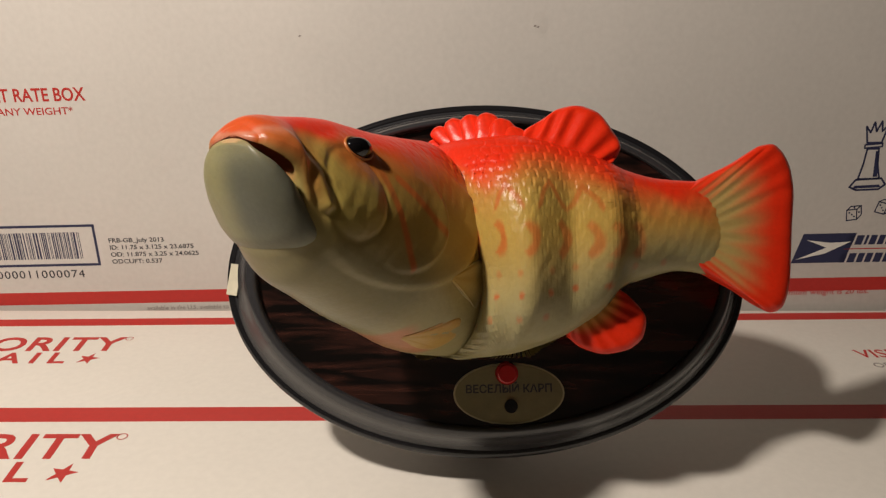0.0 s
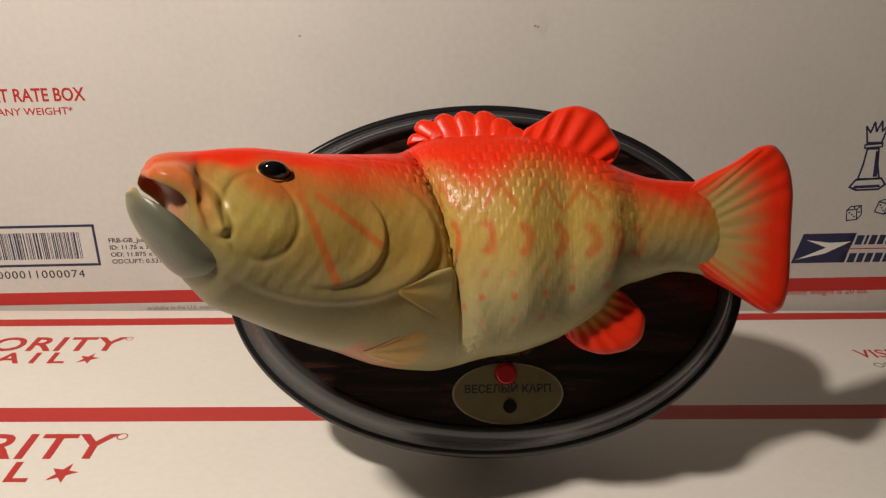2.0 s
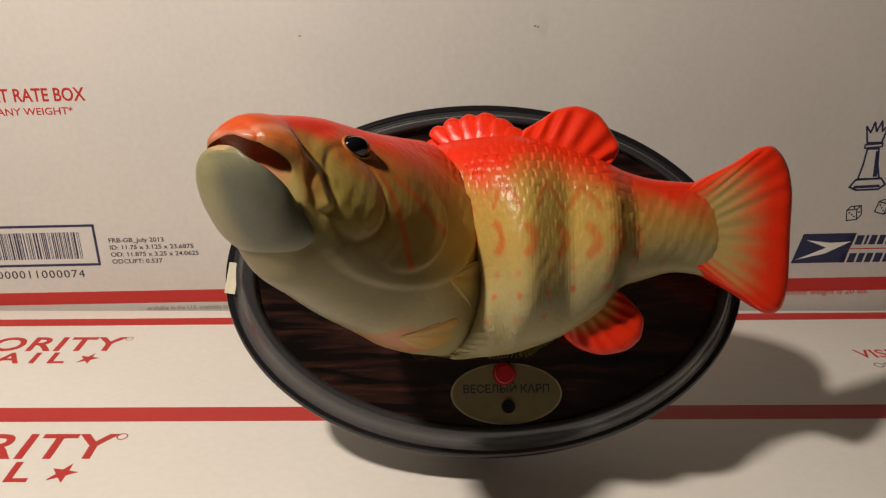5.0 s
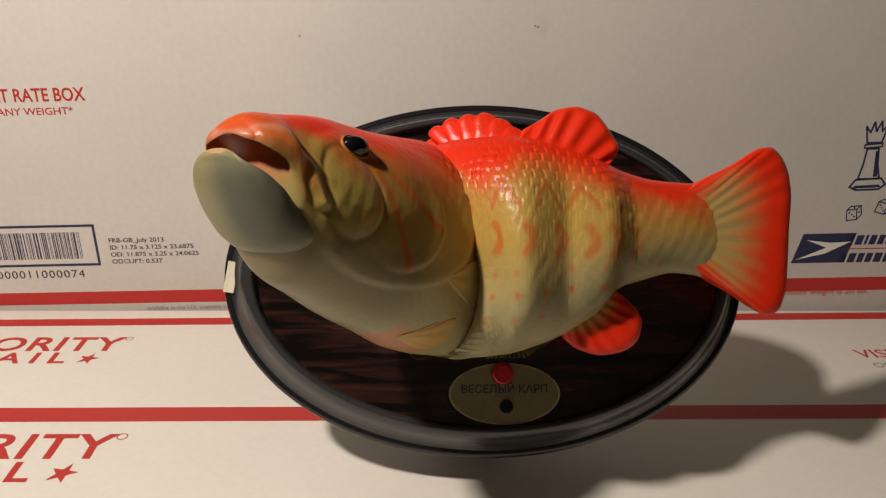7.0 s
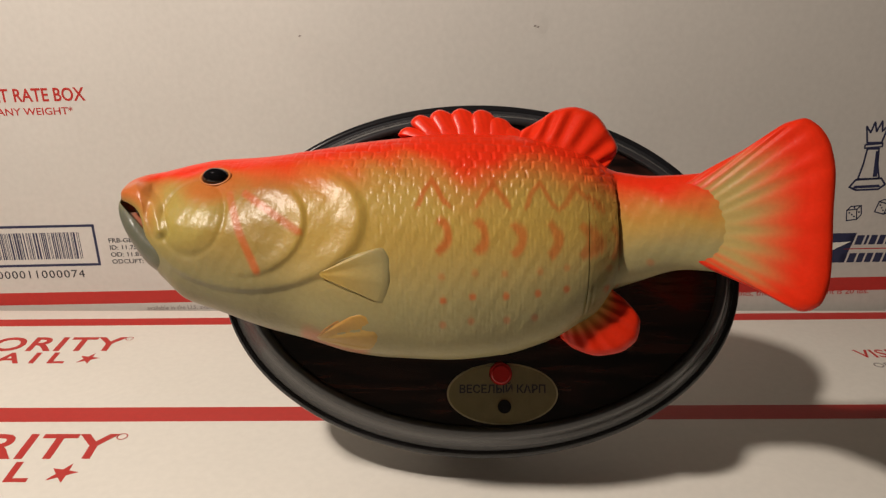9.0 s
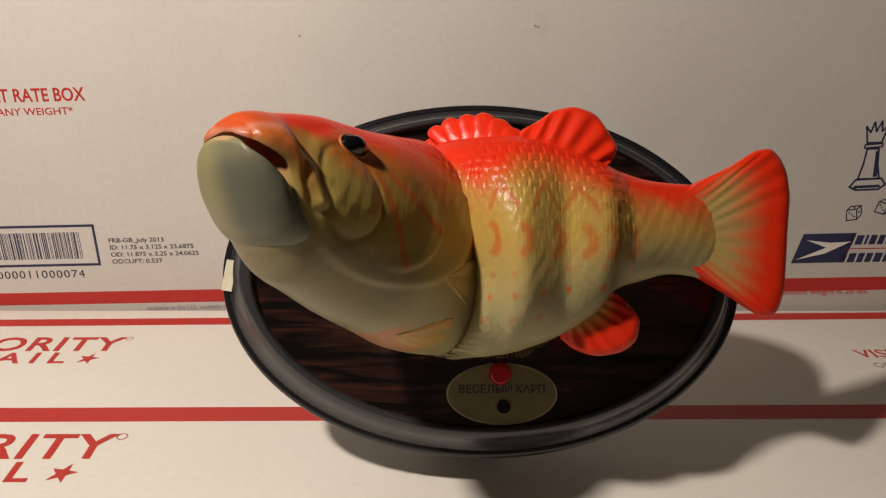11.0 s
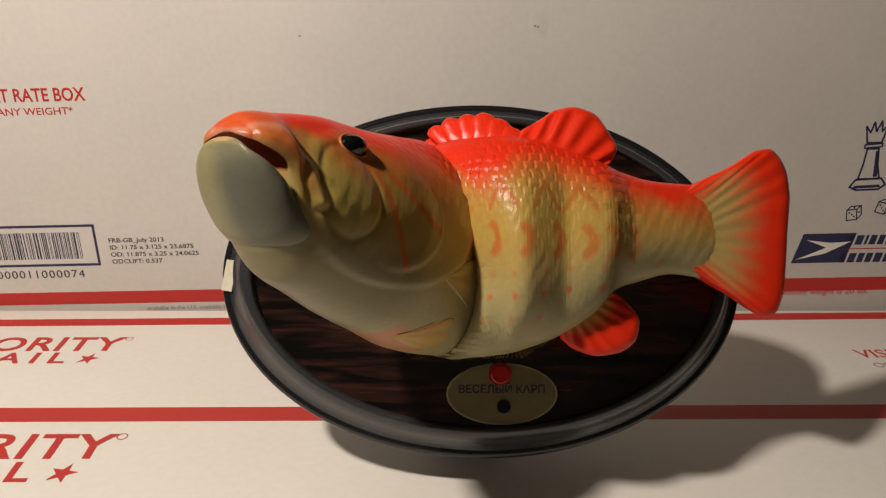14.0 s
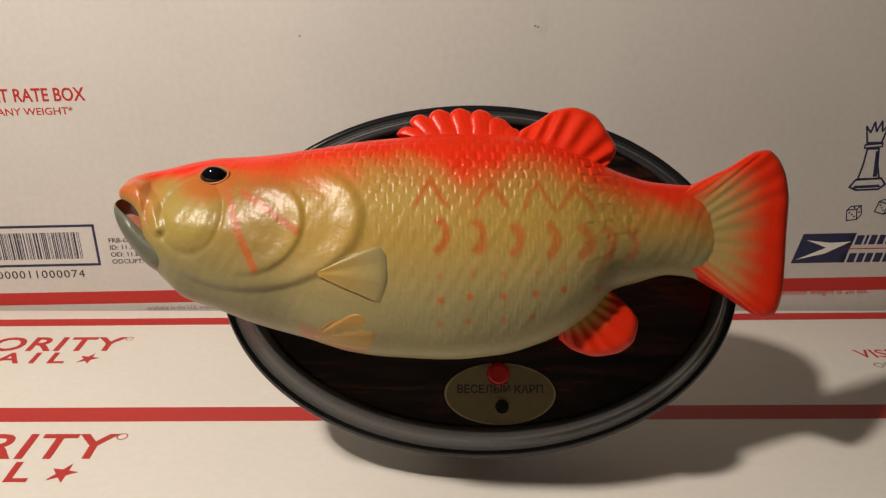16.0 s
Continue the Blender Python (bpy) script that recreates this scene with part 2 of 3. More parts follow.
        put(part("dent_ridge", bm, M_DARKER_CARD, box, smooth=True), at(x, z, 20))
    for x, z in ((-0.0665, 0.1368), (0.0425, 0.1412), (0.0440, 0.1408)):
        put(part("speck", prism_bm([(0.0006 * math.cos(a) * (1 + 0.4 * math.sin(2 * a)), 0.0004 * math.sin(a)) for a in (0, 0.9, 1.8, 2.7, 3.6, 4.5, 5.4)], -0.0001, 0.0001), M_GREY_INK, box), at(x, z))
    chess_piece(box, at(0.2105, 0.0640))
    for x, z, turn in ((0.2060, 0.0510, 12), (0.2205, 0.0545, -10)):
        dice_outline(box, at(x, z, turn))
    return box


def line_bm(points, width, closed=False):
    """A printed line of that width along a polyline."""
    bm = bmesh.new()
    n = len(points)
    for i in range(n if closed else n - 1):
        a, b = Vector((*points[i], 0)), Vector((*points[(i + 1) % n], 0))
        d = (b - a).normalized()
        s = Vector((-d.y, d.x, 0)) * width / 2
        e = d * width * 0.3
        v = [bm.verts.new(p) for p in (a - s - e, b - s + e, b + s + e, a + s - e)]
        bm.faces.new(v)
    return bm


def chess_piece(box, m):
    """A queen drawn in navy line: crown, neck, flared body and foot."""
    mm = 0.001
    body = [(-5, 5), (-3.6, 12), (-2.8, 20), (2.8, 20), (3.6, 12), (5.5, 5)]
    crown = [(-3.4, 23), (-5.0, 31), (-2.6, 28), (-1.2, 33), (0.2, 28.5), (2.2, 33.4), (3.0, 28.5), (5.6, 31.8), (3.6, 23)]
    foot = [(-8.5, 1), (-6, 4.6), (6.5, 5.2), (9, 2), (6, -0.4), (-5, -0.6)]
    collar = [(-4.2, 20.4), (4.2, 21), (4.2, 22.6), (-4.2, 22)]
    for pts, w in ((body, 0.9), (crown, 0.9), (foot, 1.0), (collar, 0.8)):
        put(part("chess_drawing", line_bm([(x * mm, y * mm) for x, y in pts], w * mm, True), M_BLUE_INK, box), m)
    put(part("chess_drawing", prism_bm([(2.2 * mm, 6 * mm), (4.4 * mm, 6 * mm), (2.9 * mm, 19 * mm), (1.6 * mm, 19 * mm)], -0.0001, 0.0), M_BLUE_INK, box), m)
    put(part("chess_drawing", prism_bm([(-7 * mm, 0.2 * mm), (7 * mm, 0.6 * mm), (6 * mm, 2 * mm), (-6 * mm, 1.6 * mm)], -0.0001, 0.0), M_BLUE_INK, box), m)


def dice_outline(box, m):
    mm = 0.001
    for pts in ([(-3, -3), (2, -3.4), (2.4, 2), (-2.6, 2.4)], [(2, -3.4), (4.4, -1.4), (4.6, 3.4), (2.4, 2)], [(-2.6, 2.4), (2.4, 2), (4.6, 3.4), (-0.4, 4)]):
        put(part("dice_drawing", line_bm([(x * mm, y * mm) for x, y in pts], 0.6 * mm, True), M_BLUE_INK, box), m)
    for x, y in ((-1.4, 0.8), (0.9, -1.6), (-0.2, -0.4), (3.4, 0.2), (1.2, 3)):
        put(part("dice_pip", prism_bm([(x * mm + 0.5 * mm * math.cos(a), y * mm + 0.5 * mm * math.sin(a)) for a in (0, 1.05, 2.1, 3.14, 4.19, 5.24)], -0.0001, 0.0), M_BLUE_INK, box), m)


lying_box()
standing_box()

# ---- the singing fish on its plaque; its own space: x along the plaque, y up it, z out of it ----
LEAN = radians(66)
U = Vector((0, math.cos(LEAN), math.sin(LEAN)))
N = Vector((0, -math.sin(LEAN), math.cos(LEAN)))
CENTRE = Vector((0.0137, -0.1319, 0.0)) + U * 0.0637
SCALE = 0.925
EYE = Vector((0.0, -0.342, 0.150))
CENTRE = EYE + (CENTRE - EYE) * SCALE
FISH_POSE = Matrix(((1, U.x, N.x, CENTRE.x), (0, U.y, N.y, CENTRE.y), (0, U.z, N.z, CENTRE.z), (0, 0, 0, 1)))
fish = tagged(new("singing_fish_plaque"), "red and cream rubber singing carp on an oval black plaque", "novelty toy")
fish.matrix_world = FISH_POSE
fish.scale = (SCALE, SCALE, SCALE)

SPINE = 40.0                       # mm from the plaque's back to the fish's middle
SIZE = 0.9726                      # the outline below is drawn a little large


def plaque():
    def ellipse_rings(rings, segs=160):
        v, f = [], []
        for a, b, cx, cy, z in rings:
            for i in range(segs):
                t = 2 * math.pi * i / segs
                v.append(((1.4 + cx + 0.983 * a * math.cos(t)) * MM, (-0.5 + cy + 0.985 * b * math.sin(t)) * MM, z * MM))
        for r in range(len(rings) - 1):
            for i in range(segs):
                j = (i + 1) % segs
                f.append((r * segs + i, r * segs + j, (r + 1) * segs + j, (r + 1) * segs + i))
        return v, f
    v, f = ellipse_rings([(80, 51, 0, 0, 0.2), (92.0, 62.4, 0, 0, 0.2), (93.0, 63.4, 0, 0, 0.6), (93.4, 63.8, 0, 0, 1.6), (93.0, 63.4, 0, 0, 2.6), (91.8, 62.2, 0, 0, 3.1), (90.8, 61.2, 0, 0.2, 3.0)])
    mesh_object("rim_bead", v, f, M_BLACK, fish, "glossy black outer bead")
    v, f = ellipse_rings([(91.2, 61.6, 0, 0.2, 2.6), (89.6, 60.0, 0, 0.3, 3.6), (86.2, 57.4, 0.3, 0.8, 8.5), (84.4, 55.8, 0.6, 1.2, 11.6), (83.0, 54.6, 0.8, 1.5, 12.6), (82.0, 53.7, 0.9, 1.6, 12.7), (81.3, 53.0, 1, 1.6, 12.0), (81.0, 52.7, 1, 1.6, 9.5)])
    mesh_object("rim", v, f, M_BEVEL, fish, "smoky dark plastic bevel")
    v, f = ellipse_rings([(81.4, 53.1, 1, 1.6, 9.8)])
    f = [tuple(range(160))]
    mesh_object("wood_panel", v, f, M_WOOD, fish, "dark mahogany-print panel", smooth=False)
    v, f = ellipse_rings([(88, 58, 0, 0, 0.3), (84, 54, 0, 0, -4), (74, 45, 0, 0, -18), (66, 38, 0, 0, -24)])
    f.append(tuple(480 + i for i in range(160)))
    mesh_object("back_shell", v, f, M_BLACK, fish)
    foot = part("stand_foot", box_bm(-0.003, 0.027, -0.118, -0.078, 0.0, 0.050, 0.002), M_BLACK, fish)
    foot.matrix_parent_inverse = (FISH_POSE @ Matrix.Diagonal((SCALE, SCALE, SCALE, 1))).inverted()
    # badge with button, sensor and words
    def oval(a, b, z0, z1):
        return prism_bm([(a * math.cos(2 * math.pi * i / 48), b * math.sin(2 * math.pi * i / 48)) for i in range(48)], z0, z1)
    badge = part("badge", oval(0.0188, 0.0103, 0, 0.0010), M_BADGE_EDGE, fish, "oval badge with a pale gold edge")
    badge.matrix_local = pose(0.0086, -0.0400, 0.0098, 0, 0, 1.0)
    part("badge_face", oval(0.0182, 0.0098, 0.0008, 0.0012), M_BADGE, badge, "olive-gold badge face")
    lettering("ВЕСЕЛЫЙ КАРП", 0.0026, pose(0.0, 0.0004, 0.00125), M_DARK_INK, badge, "dark capitals on the badge", 0.03, 0, 1.0, align="CENTER")
    bm = bmesh.new()
    bmesh.ops.create_cone(bm, cap_ends=True, segments=32, radius1=0.0040, radius2=0.0036, depth=0.0030)
    bmesh.ops.bevel(bm, geom=[e for e in bm.edges if all(v.co.z > 0 for v in e.verts)], offset=0.0008, segments=3, affect="EDGES")
    put(part("button", bm, M_BUTTON, badge, "round red push button"), pose(-0.0006, 0.0068, 0.0022))
    bm = bmesh.new()
    bmesh.ops.create_cone(bm, cap_ends=True, segments=24, radius1=0.0024, radius2=0.0022, depth=0.0012)
    put(part("sensor", bm, M_EYE, badge, "round black sensor"), pose(0.0006, -0.0042, 0.0014))
    put(part("tape_strip", box_bm(-0.0022, 0.0022, -0.0055, 0.0055, 0, 0.0003), M_TAPE, fish, "torn piece of yellowed tape"), pose(-0.0873, -0.0012, 0.0038, 0, -20, -8))


plaque()

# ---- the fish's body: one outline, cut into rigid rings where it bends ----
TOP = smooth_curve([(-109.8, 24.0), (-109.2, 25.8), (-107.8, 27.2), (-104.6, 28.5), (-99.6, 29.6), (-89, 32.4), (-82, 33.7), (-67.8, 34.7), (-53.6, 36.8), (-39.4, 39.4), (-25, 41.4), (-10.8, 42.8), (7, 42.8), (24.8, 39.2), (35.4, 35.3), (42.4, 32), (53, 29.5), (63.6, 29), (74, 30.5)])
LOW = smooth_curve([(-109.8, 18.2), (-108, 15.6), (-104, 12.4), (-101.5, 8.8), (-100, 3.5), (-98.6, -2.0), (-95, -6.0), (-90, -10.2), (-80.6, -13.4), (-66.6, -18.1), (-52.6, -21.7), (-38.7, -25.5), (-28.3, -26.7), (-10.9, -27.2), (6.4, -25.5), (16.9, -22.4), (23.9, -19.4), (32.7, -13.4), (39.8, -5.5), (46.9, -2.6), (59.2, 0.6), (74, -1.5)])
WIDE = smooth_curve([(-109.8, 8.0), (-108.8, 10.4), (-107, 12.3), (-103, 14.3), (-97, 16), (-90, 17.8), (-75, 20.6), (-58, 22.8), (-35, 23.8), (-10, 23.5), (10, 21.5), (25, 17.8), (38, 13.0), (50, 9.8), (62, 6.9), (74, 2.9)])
RED = np.array((0.80, 0.032, 0.008))
ORANGE = np.array((0.52, 0.125, 0.022))
CREAM = np.array((0.505, 0.325, 0.076))
PALE = np.array((0.37, 0.315, 0.150))
OLIVE = np.array((0.42, 0.34, 0.09))
SKIN = np.array((0.55, 0.20, 0.12))


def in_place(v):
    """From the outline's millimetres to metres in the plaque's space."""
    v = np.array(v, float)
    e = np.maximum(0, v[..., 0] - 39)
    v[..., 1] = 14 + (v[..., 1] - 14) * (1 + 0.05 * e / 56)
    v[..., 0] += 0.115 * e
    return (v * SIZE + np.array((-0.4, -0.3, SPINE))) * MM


def blend(a, b, t):
    t = np.asarray(t)[..., None]
    return a * (1 - t) + b * t


def near(x, y, ax, ay, bx, by):
    """Distance from a short stroke."""
    dx, dy = bx - ax, by - ay
    t = np.clip(((x - ax) * dx + (y - ay) * dy) / (dx * dx + dy * dy + 1e-9), 0, 1)
    return np.hypot(x - ax - t * dx, y - ay - t * dy)


def wobble(x, y, s, seed):
    """Smooth irregular ripples, about -1 to 1."""
    rnd = random.Random(seed)
    out = 0
    for i in range(7):
        a, k, p = rnd.uniform(0, 2 * math.pi), s * rnd.uniform(0.6, 2.0), rnd.uniform(0, 6.3)
        out = out + np.sin((x * math.cos(a) + y * math.sin(a)) * k + p)
    return out / 3.2


def body_paint(x, y, z):
    """Airbrushed coat: red back, cream flank, pale belly, orange marks."""
    top, low = TOP(x), LOW(x)
    f = (y - low) / np.maximum(top - low, 1)
    col = blend(np.broadcast_to(PALE, x.shape + (3,)), CREAM, step(0.15, 0.55, f))
    depth = top - y
    edge = 9.6 + 1.4 * wobble(x, y, 0.35, 1) + 8.0 * np.exp(-((x + 4) / 12) ** 2)
    red = 1 - step(edge - 7.0, edge + 6.5, depth)
    brow = 1 - step(2.5 + 1.5 * wobble(x, y, 0.3, 12), 11.0 - 4.0 * step(-88, -102, x) + 1.5 * wobble(x, y, 0.3, 13), depth)
    red = red + (brow - red) * step(-56, -80, x)
    col = blend(col, ORANGE * 1.05, (0.58 - 0.25 * step(-60, -75, x)) * (1 - 0.65 * step(38, 54, x)) * (1 - step(edge, edge + 14, depth)))
    col = col * (1 - 0.28 * step(-50, -64, x))[..., None]
    red = red * (1 - 0.35 * step(-99, -107, x))
    col = blend(col, RED, red)
    side = np.abs(z)
    marks = np.zeros_like(x)
    for i, ax in enumerate((-15.8, 1.6, 15.6, 26.6)):
        d = np.abs(np.abs(x - ax) * 1.25 + (y - 24.6) * 0.85 + 0.9 * wobble(x, y, 0.5, 21)) + np.where(y < 17.8, (17.8 - y) * 0.8, 0)
        marks = np.maximum(marks, (0.80 - 0.06 * i) * (1 - step(0.5, 1.9, d)))
    for i, ax in enumerate((-11.6, -0.8, 9.8, 20.6, 30.0, 36.5, 43)):
        d = np.abs(np.hypot(x - (ax - 2.6), (y - 8.4) * 0.8) - 3.2 + 0.5 * wobble(x, y, 0.6, 23)) + np.where(x < ax - 1.6, (ax - 1.6 - x) * 0.9, 0)
        marks = np.maximum(marks, (0.85 - 0.05 * i) * (1 - step(0.5, 1.9, d)))
    for row, (y0, rise, n, a) in enumerate(((-3.0, 0.085, 8, 0.45), (-9.6, 0.10, 7, 0.85), (-16.4, 0.10, 4, 0.55))):
        for i in range(n):
            ax = -12.4 + 9.1 * i + 0.6 * math.sin(i * 2.7 + row)
            d = np.hypot(x - ax, y - (y0 + rise * (ax + 12.4) + 0.4 * math.sin(i * 1.9)))
            marks = np.maximum(marks, a * (1 - step(0.5, 1.5, d)))
    for ax, ay, bx, by, cx, cy in ((-74.5, 20.5, -69.5, 8, -64.4, -2.0), (-69.5, 20.5, -60, 14, -52.6, 9.0)):
        d = np.minimum(near(x, y, ax, ay, bx, by), near(x, y, bx, by, cx, cy))
        marks = np.maximum(marks, 0.8 * (1 - step(0.5, 1.7, d)))
    marks = np.where(side > 3, marks, 0)
    col = blend(col, np.array((0.56, 0.085, 0.016)), 0.8 * np.clip(marks, 0, 1))
    col = blend(col, OLIVE, 0.6 * (1 - step(7, 18, np.hypot((x + 90) * 0.9, y - 17))) * (1 - red))
    col = blend(col, ORANGE, 0.8 * (1 - step(5.5, 13, np.hypot(x + 81, (y - 25.5) * 1.2))) * (1 - red))
    patch = near(x, y, -52.0, -20.5, -37.0, -24.0)
    col = blend(col, np.array((0.62, 0.13, 0.05)), 0.55 * (1 - step(0.8, 4.2, patch + 0.5 * wobble(x, y, 0.6, 31))))
    mouth = step(0.84, 0.72, f) * step(-100.5, -103, x)
    col = blend(col, np.array((0.62, 0.12, 0.032)), 0.7 * step(-92, -104, x) * step(0.25, 0.55, f) * (1 - red))
    col = blend(col, SKIN * 1.15, 0.85 * mouth * step(0.95, 0.75, np.abs(z) / (FLAT * WIDE(x))))
    return col


def relief(x, y, side):
    """How far the moulded surface stands out, in mm: scales, gill plates, cheek."""
    out = np.zeros_like(x)
    e1 = np.hypot((x + 67.0) / 33.0, (y - 12.6) / 20.4)
    gill = (1 - step(0.93, 1.04, e1)) * step(-100, -84, x)
    out += (0.8 * gill * step(0.70, 0.95, e1) + 0.35 * gill) * step(33, 22, y)
    e2 = np.hypot((x + 68.0) / 17.2, (y - 11.5) / 15.0)
    out += 0.75 * (1 - step(0.93, 1.03, e2)) * step(0.6, 0.93, e2) * step(-78, -64, x) * step(25, 15, y)
    ch = np.hypot((x + 84.5) / 8.8, (y - 13.5) / 10.5)
    out += 0.7 * (1 - step(0.5, 1.1, ch)) - 0.3 * np.exp(-((ch - 1.08) / 0.09) ** 2)
    out += 0.25 * np.exp(-(((x + 78) / 7.5) ** 2 + ((y - 28) / 6.5) ** 2))
    scaly = np.maximum(step(1.02, 1.16, e1), 0.35 * step(17, 25, y)) * step(-92, -70, x)
    yy, xx = y + 0.35 * wobble(x, y, 0.31, 2.0), x + 0.45 * wobble(x, y, 0.43, 5.0)
    row = np.floor(yy / 2.9)
    u = xx / 3.5 + 0.5 * (row % 2)
    fu, fv = u - np.floor(u), yy / 2.9 - row
    tile = np.minimum(np.minimum(fu, 1 - fu) * 3.5, np.minimum(fv, 1 - fv) * 2.9)
    strong = 0.56 * (0.08 + 0.26 * step(0, 22, y) + 0.66 * step(20, 33, y)) * (0.75 + 0.35 * wobble(x, y, 0.22, 7.0)) * (1 - 0.68 * step(28, 50, x))
    out += scaly * strong * (step(0.0, 0.55, tile) - 0.6 + 0.7 * (0.5 - fu))
    out += 0.06 * wobble(x, y, 0.9, 4) + 0.03 * wobble(x, y, 2.6, 9)
    lip = np.minimum(near(x, y, -104, 23.5, -97.5, 17.5), near(x, y, -97.5, 17.5, -94.0, 9.5))
    out += 0.6 * np.exp(-(lip / 1.3) ** 2) + 0.7 * np.exp(-(((x + 93.8) / 1.5) ** 2 + ((y - 9.2) / 1.5) ** 2))
    out -= 0.35 * np.exp(-((lip - 2.6) / 0.8) ** 2) * (x > -100)
    return out * side


FLAT = 0.94                        # the fish is moulded rather thin


def flank(x, y):
    """Half the fish's thickness at a place of its outline."""
    t, l = float(TOP(x)), float(LOW(x))
    c = max(-1.0, min(1.0, (y - (t + l) / 2) / ((t - l) / 2)))
    return FLAT * float(WIDE(x)) * math.sqrt(1 - c * c) ** 0.97 * (1 - 0.10 * c - 0.29 * float(step(-62, -80, x)) * max(c, 0))


def ring_points(x, n, top=TOP, low=LOW, wide=WIDE, squeeze=1.0, bumps=True, boxy=1.0):
    """Rings of the outline at the stations x, n points each; returns an array (len(x), n, 3) in mm."""
    phi = np.linspace(0, 2 * np.pi, n, endpoint=False)
    X, P = np.meshgrid(x, phi, indexing="ij")
    c, s = np.cos(P), np.sin(P)
    slant = 0.30 * step(-64, -38, X) * step(14, -10, X) if bumps else 0
    X = X + slant * (10 - (top(X) + low(X)) / 2 - (top(X) - low(X)) / 2 * c)
    t, l, w = top(X), low(X), wide(X)
    y = (t + l) / 2 + (t - l) / 2 * np.sign(c) * np.abs(c) ** (1 - 0.08 * boxy) * squeeze
    z = FLAT * w * np.sign(s) * np.abs(s) ** (1 - 0.03 * boxy) * (1 - 0.10 * c - (0.29 * step(-62, -80, X) if bumps else 0) * np.maximum(c, 0)) * squeeze
    if bumps:
        d = relief(X, y, np.clip(np.abs(s) * 1.5, 0, 1))
        y, z = y + d * c * 0.6, z + d * s
        y = y + np.minimum(6.5, 0.5 * (t - l)) * step(0.98, 0.74, np.abs(z) / (FLAT * w)) * step(0.25, -0.2, c) * step(-99.5, -103.5, X)
    return np.stack((X, y, z), -1)


def ring_normals(rings):
    """Outward normals of a run of rings."""
    dx = np.gradient(rings, axis=0)
    da = np.roll(rings, -1, 1) - np.roll(rings, 1, 1)
    n = np.cross(da, dx)
    n /= np.linalg.norm(n, axis=-1, keepdims=True) + 1e-12
    mid = rings.mean(1, keepdims=True)
    return n * np.sign((n * (rings - mid)).sum(-1).mean())


def loft(name, rings, normals, parent, label="", paint=body_paint, coat=None):
    """One open-ended skin over a run of rings."""
    nx, n, _ = rings.shape
    f = []
    for r in range(nx - 1):
        for i in range(n):
            j = (i + 1) % n
            f.append((r * n + i, r * n + j, (r + 1) * n + j, (r + 1) * n + i))
    v, nor = rings.reshape(-1, 3), normals.reshape(-1, 3)
    p = v if coat is None else coat.reshape(-1, 3)
    col = paint(p[:, 0], p[:, 1], p[:, 2])
    return mesh_object(name, in_place(v), f, M_RUBBER, parent, label, True, np.concatenate((col, np.ones((len(col), 1))), 1), nor)


def run(x, n, squeeze=1.0):
    """Rings at the stations x with normals that carry on past both ends; squeeze: one share, or one for each station."""
    wide_x = np.concatenate(([x[0] - 0.4], x, [x[-1] + 0.4]))
    q = np.broadcast_to(np.asarray(squeeze, float), x.shape)
    q = np.concatenate((q[:1], q, q[-1:]))[:, None]
    r = ring_points(wide_x, n, squeeze=q)
    return r[1:-1], ring_normals(ring_points(wide_x, n))[1:-1]


def nose_cap(rings, normals, bulge=1.0):
    """Closes the first ring with smaller ones round its middle."""
    mid, first = rings[0].mean(0), rings[0]
    caps, nor = [], []
    for k, out in ((0.01, 1.5), (0.4, 1.3), (0.75, 0.8), (0.93, 0.3)):
        caps.append(mid + (first - mid) * k + np.array((-out * bulge, 0, 0)))
        m = normals[0] * k + np.array((-1.0, 0, 0)) * (1.15 - k)
        nor.append(m / np.linalg.norm(m, axis=-1, keepdims=True))
    return np.concatenate((np.array(caps), rings)), np.concatenate((np.array(nor), normals))


def skin_tiles(name, cuts, cols, sectors, far, under, parent):
    """A length of the body's skin in small rigid patches: between the stations of cuts (falling), so many sectors on the near flank and a few on the far one.
    Each patch reaches a little under its neighbours. Returns (object, row, column) of each with its place on the grid, and the grid."""
    lo, hi, n = cuts[-1], cuts[0], 240
    xs = np.concatenate((np.linspace(hi + 1.0, hi, 5)[:-1], np.linspace(hi, lo, (len(cuts) - 1) * cols + 1), np.linspace(lo, lo - 1.0, 5)[1:]))
    rings = ring_points(xs[::-1], n)
    nor = ring_normals(rings)[::-1]
    rings = rings[::-1]
    slim = ring_points(xs, n, squeeze=0.9955)
    paint = body_paint(rings[..., 0].ravel(), rings[..., 1].ravel(), rings[..., 2].ravel()).reshape(rings.shape)
    around = [int(round(v)) for v in np.linspace(-14, 125, sectors + 1)] + [int(round(v)) for v in np.linspace(125, 226, far + 1)][1:]
    made = []
    for r in range(len(cuts) - 1):
        i0, i1 = 4 + r * cols, 4 + (r + 1) * cols
        rows = [i0 - under] + list(range(i0, i1 + 1)) + [i1 + under]
        for c in range(len(around) - 1):
            spans = [around[c] - 1] + list(range(around[c], around[c + 1] + 1)) + [around[c + 1] + 1]
            v, nv, col, f = [], [], [], []
            for i in rows:
                for k in spans:
                    edge = i in (rows[0], rows[-1]) or k in (spans[0], spans[-1])
                    v.append((slim if edge else rings)[i, k % n])
                    nv.append(nor[i, k % n])
                    col.append((*paint[i, k % n], 1))
            m = len(spans)
            for i in range(len(rows) - 1):
                for k in range(m - 1):
                    f.append((i * m + k, (i + 1) * m + k, (i + 1) * m + k + 1, i * m + k + 1))
            row, column = (i0 + i1) // 2, (around[c] + around[c + 1]) // 2
            middle = in_place(rings[row, column % n])
            ob = mesh_object(name, in_place(np.array(v)) - middle, f, M_RUBBER, parent, "", True, col, nv, middle)
            ob.location = [float(e) for e in middle]
            made.append((ob, row, column % n))
    return made, xs, rings


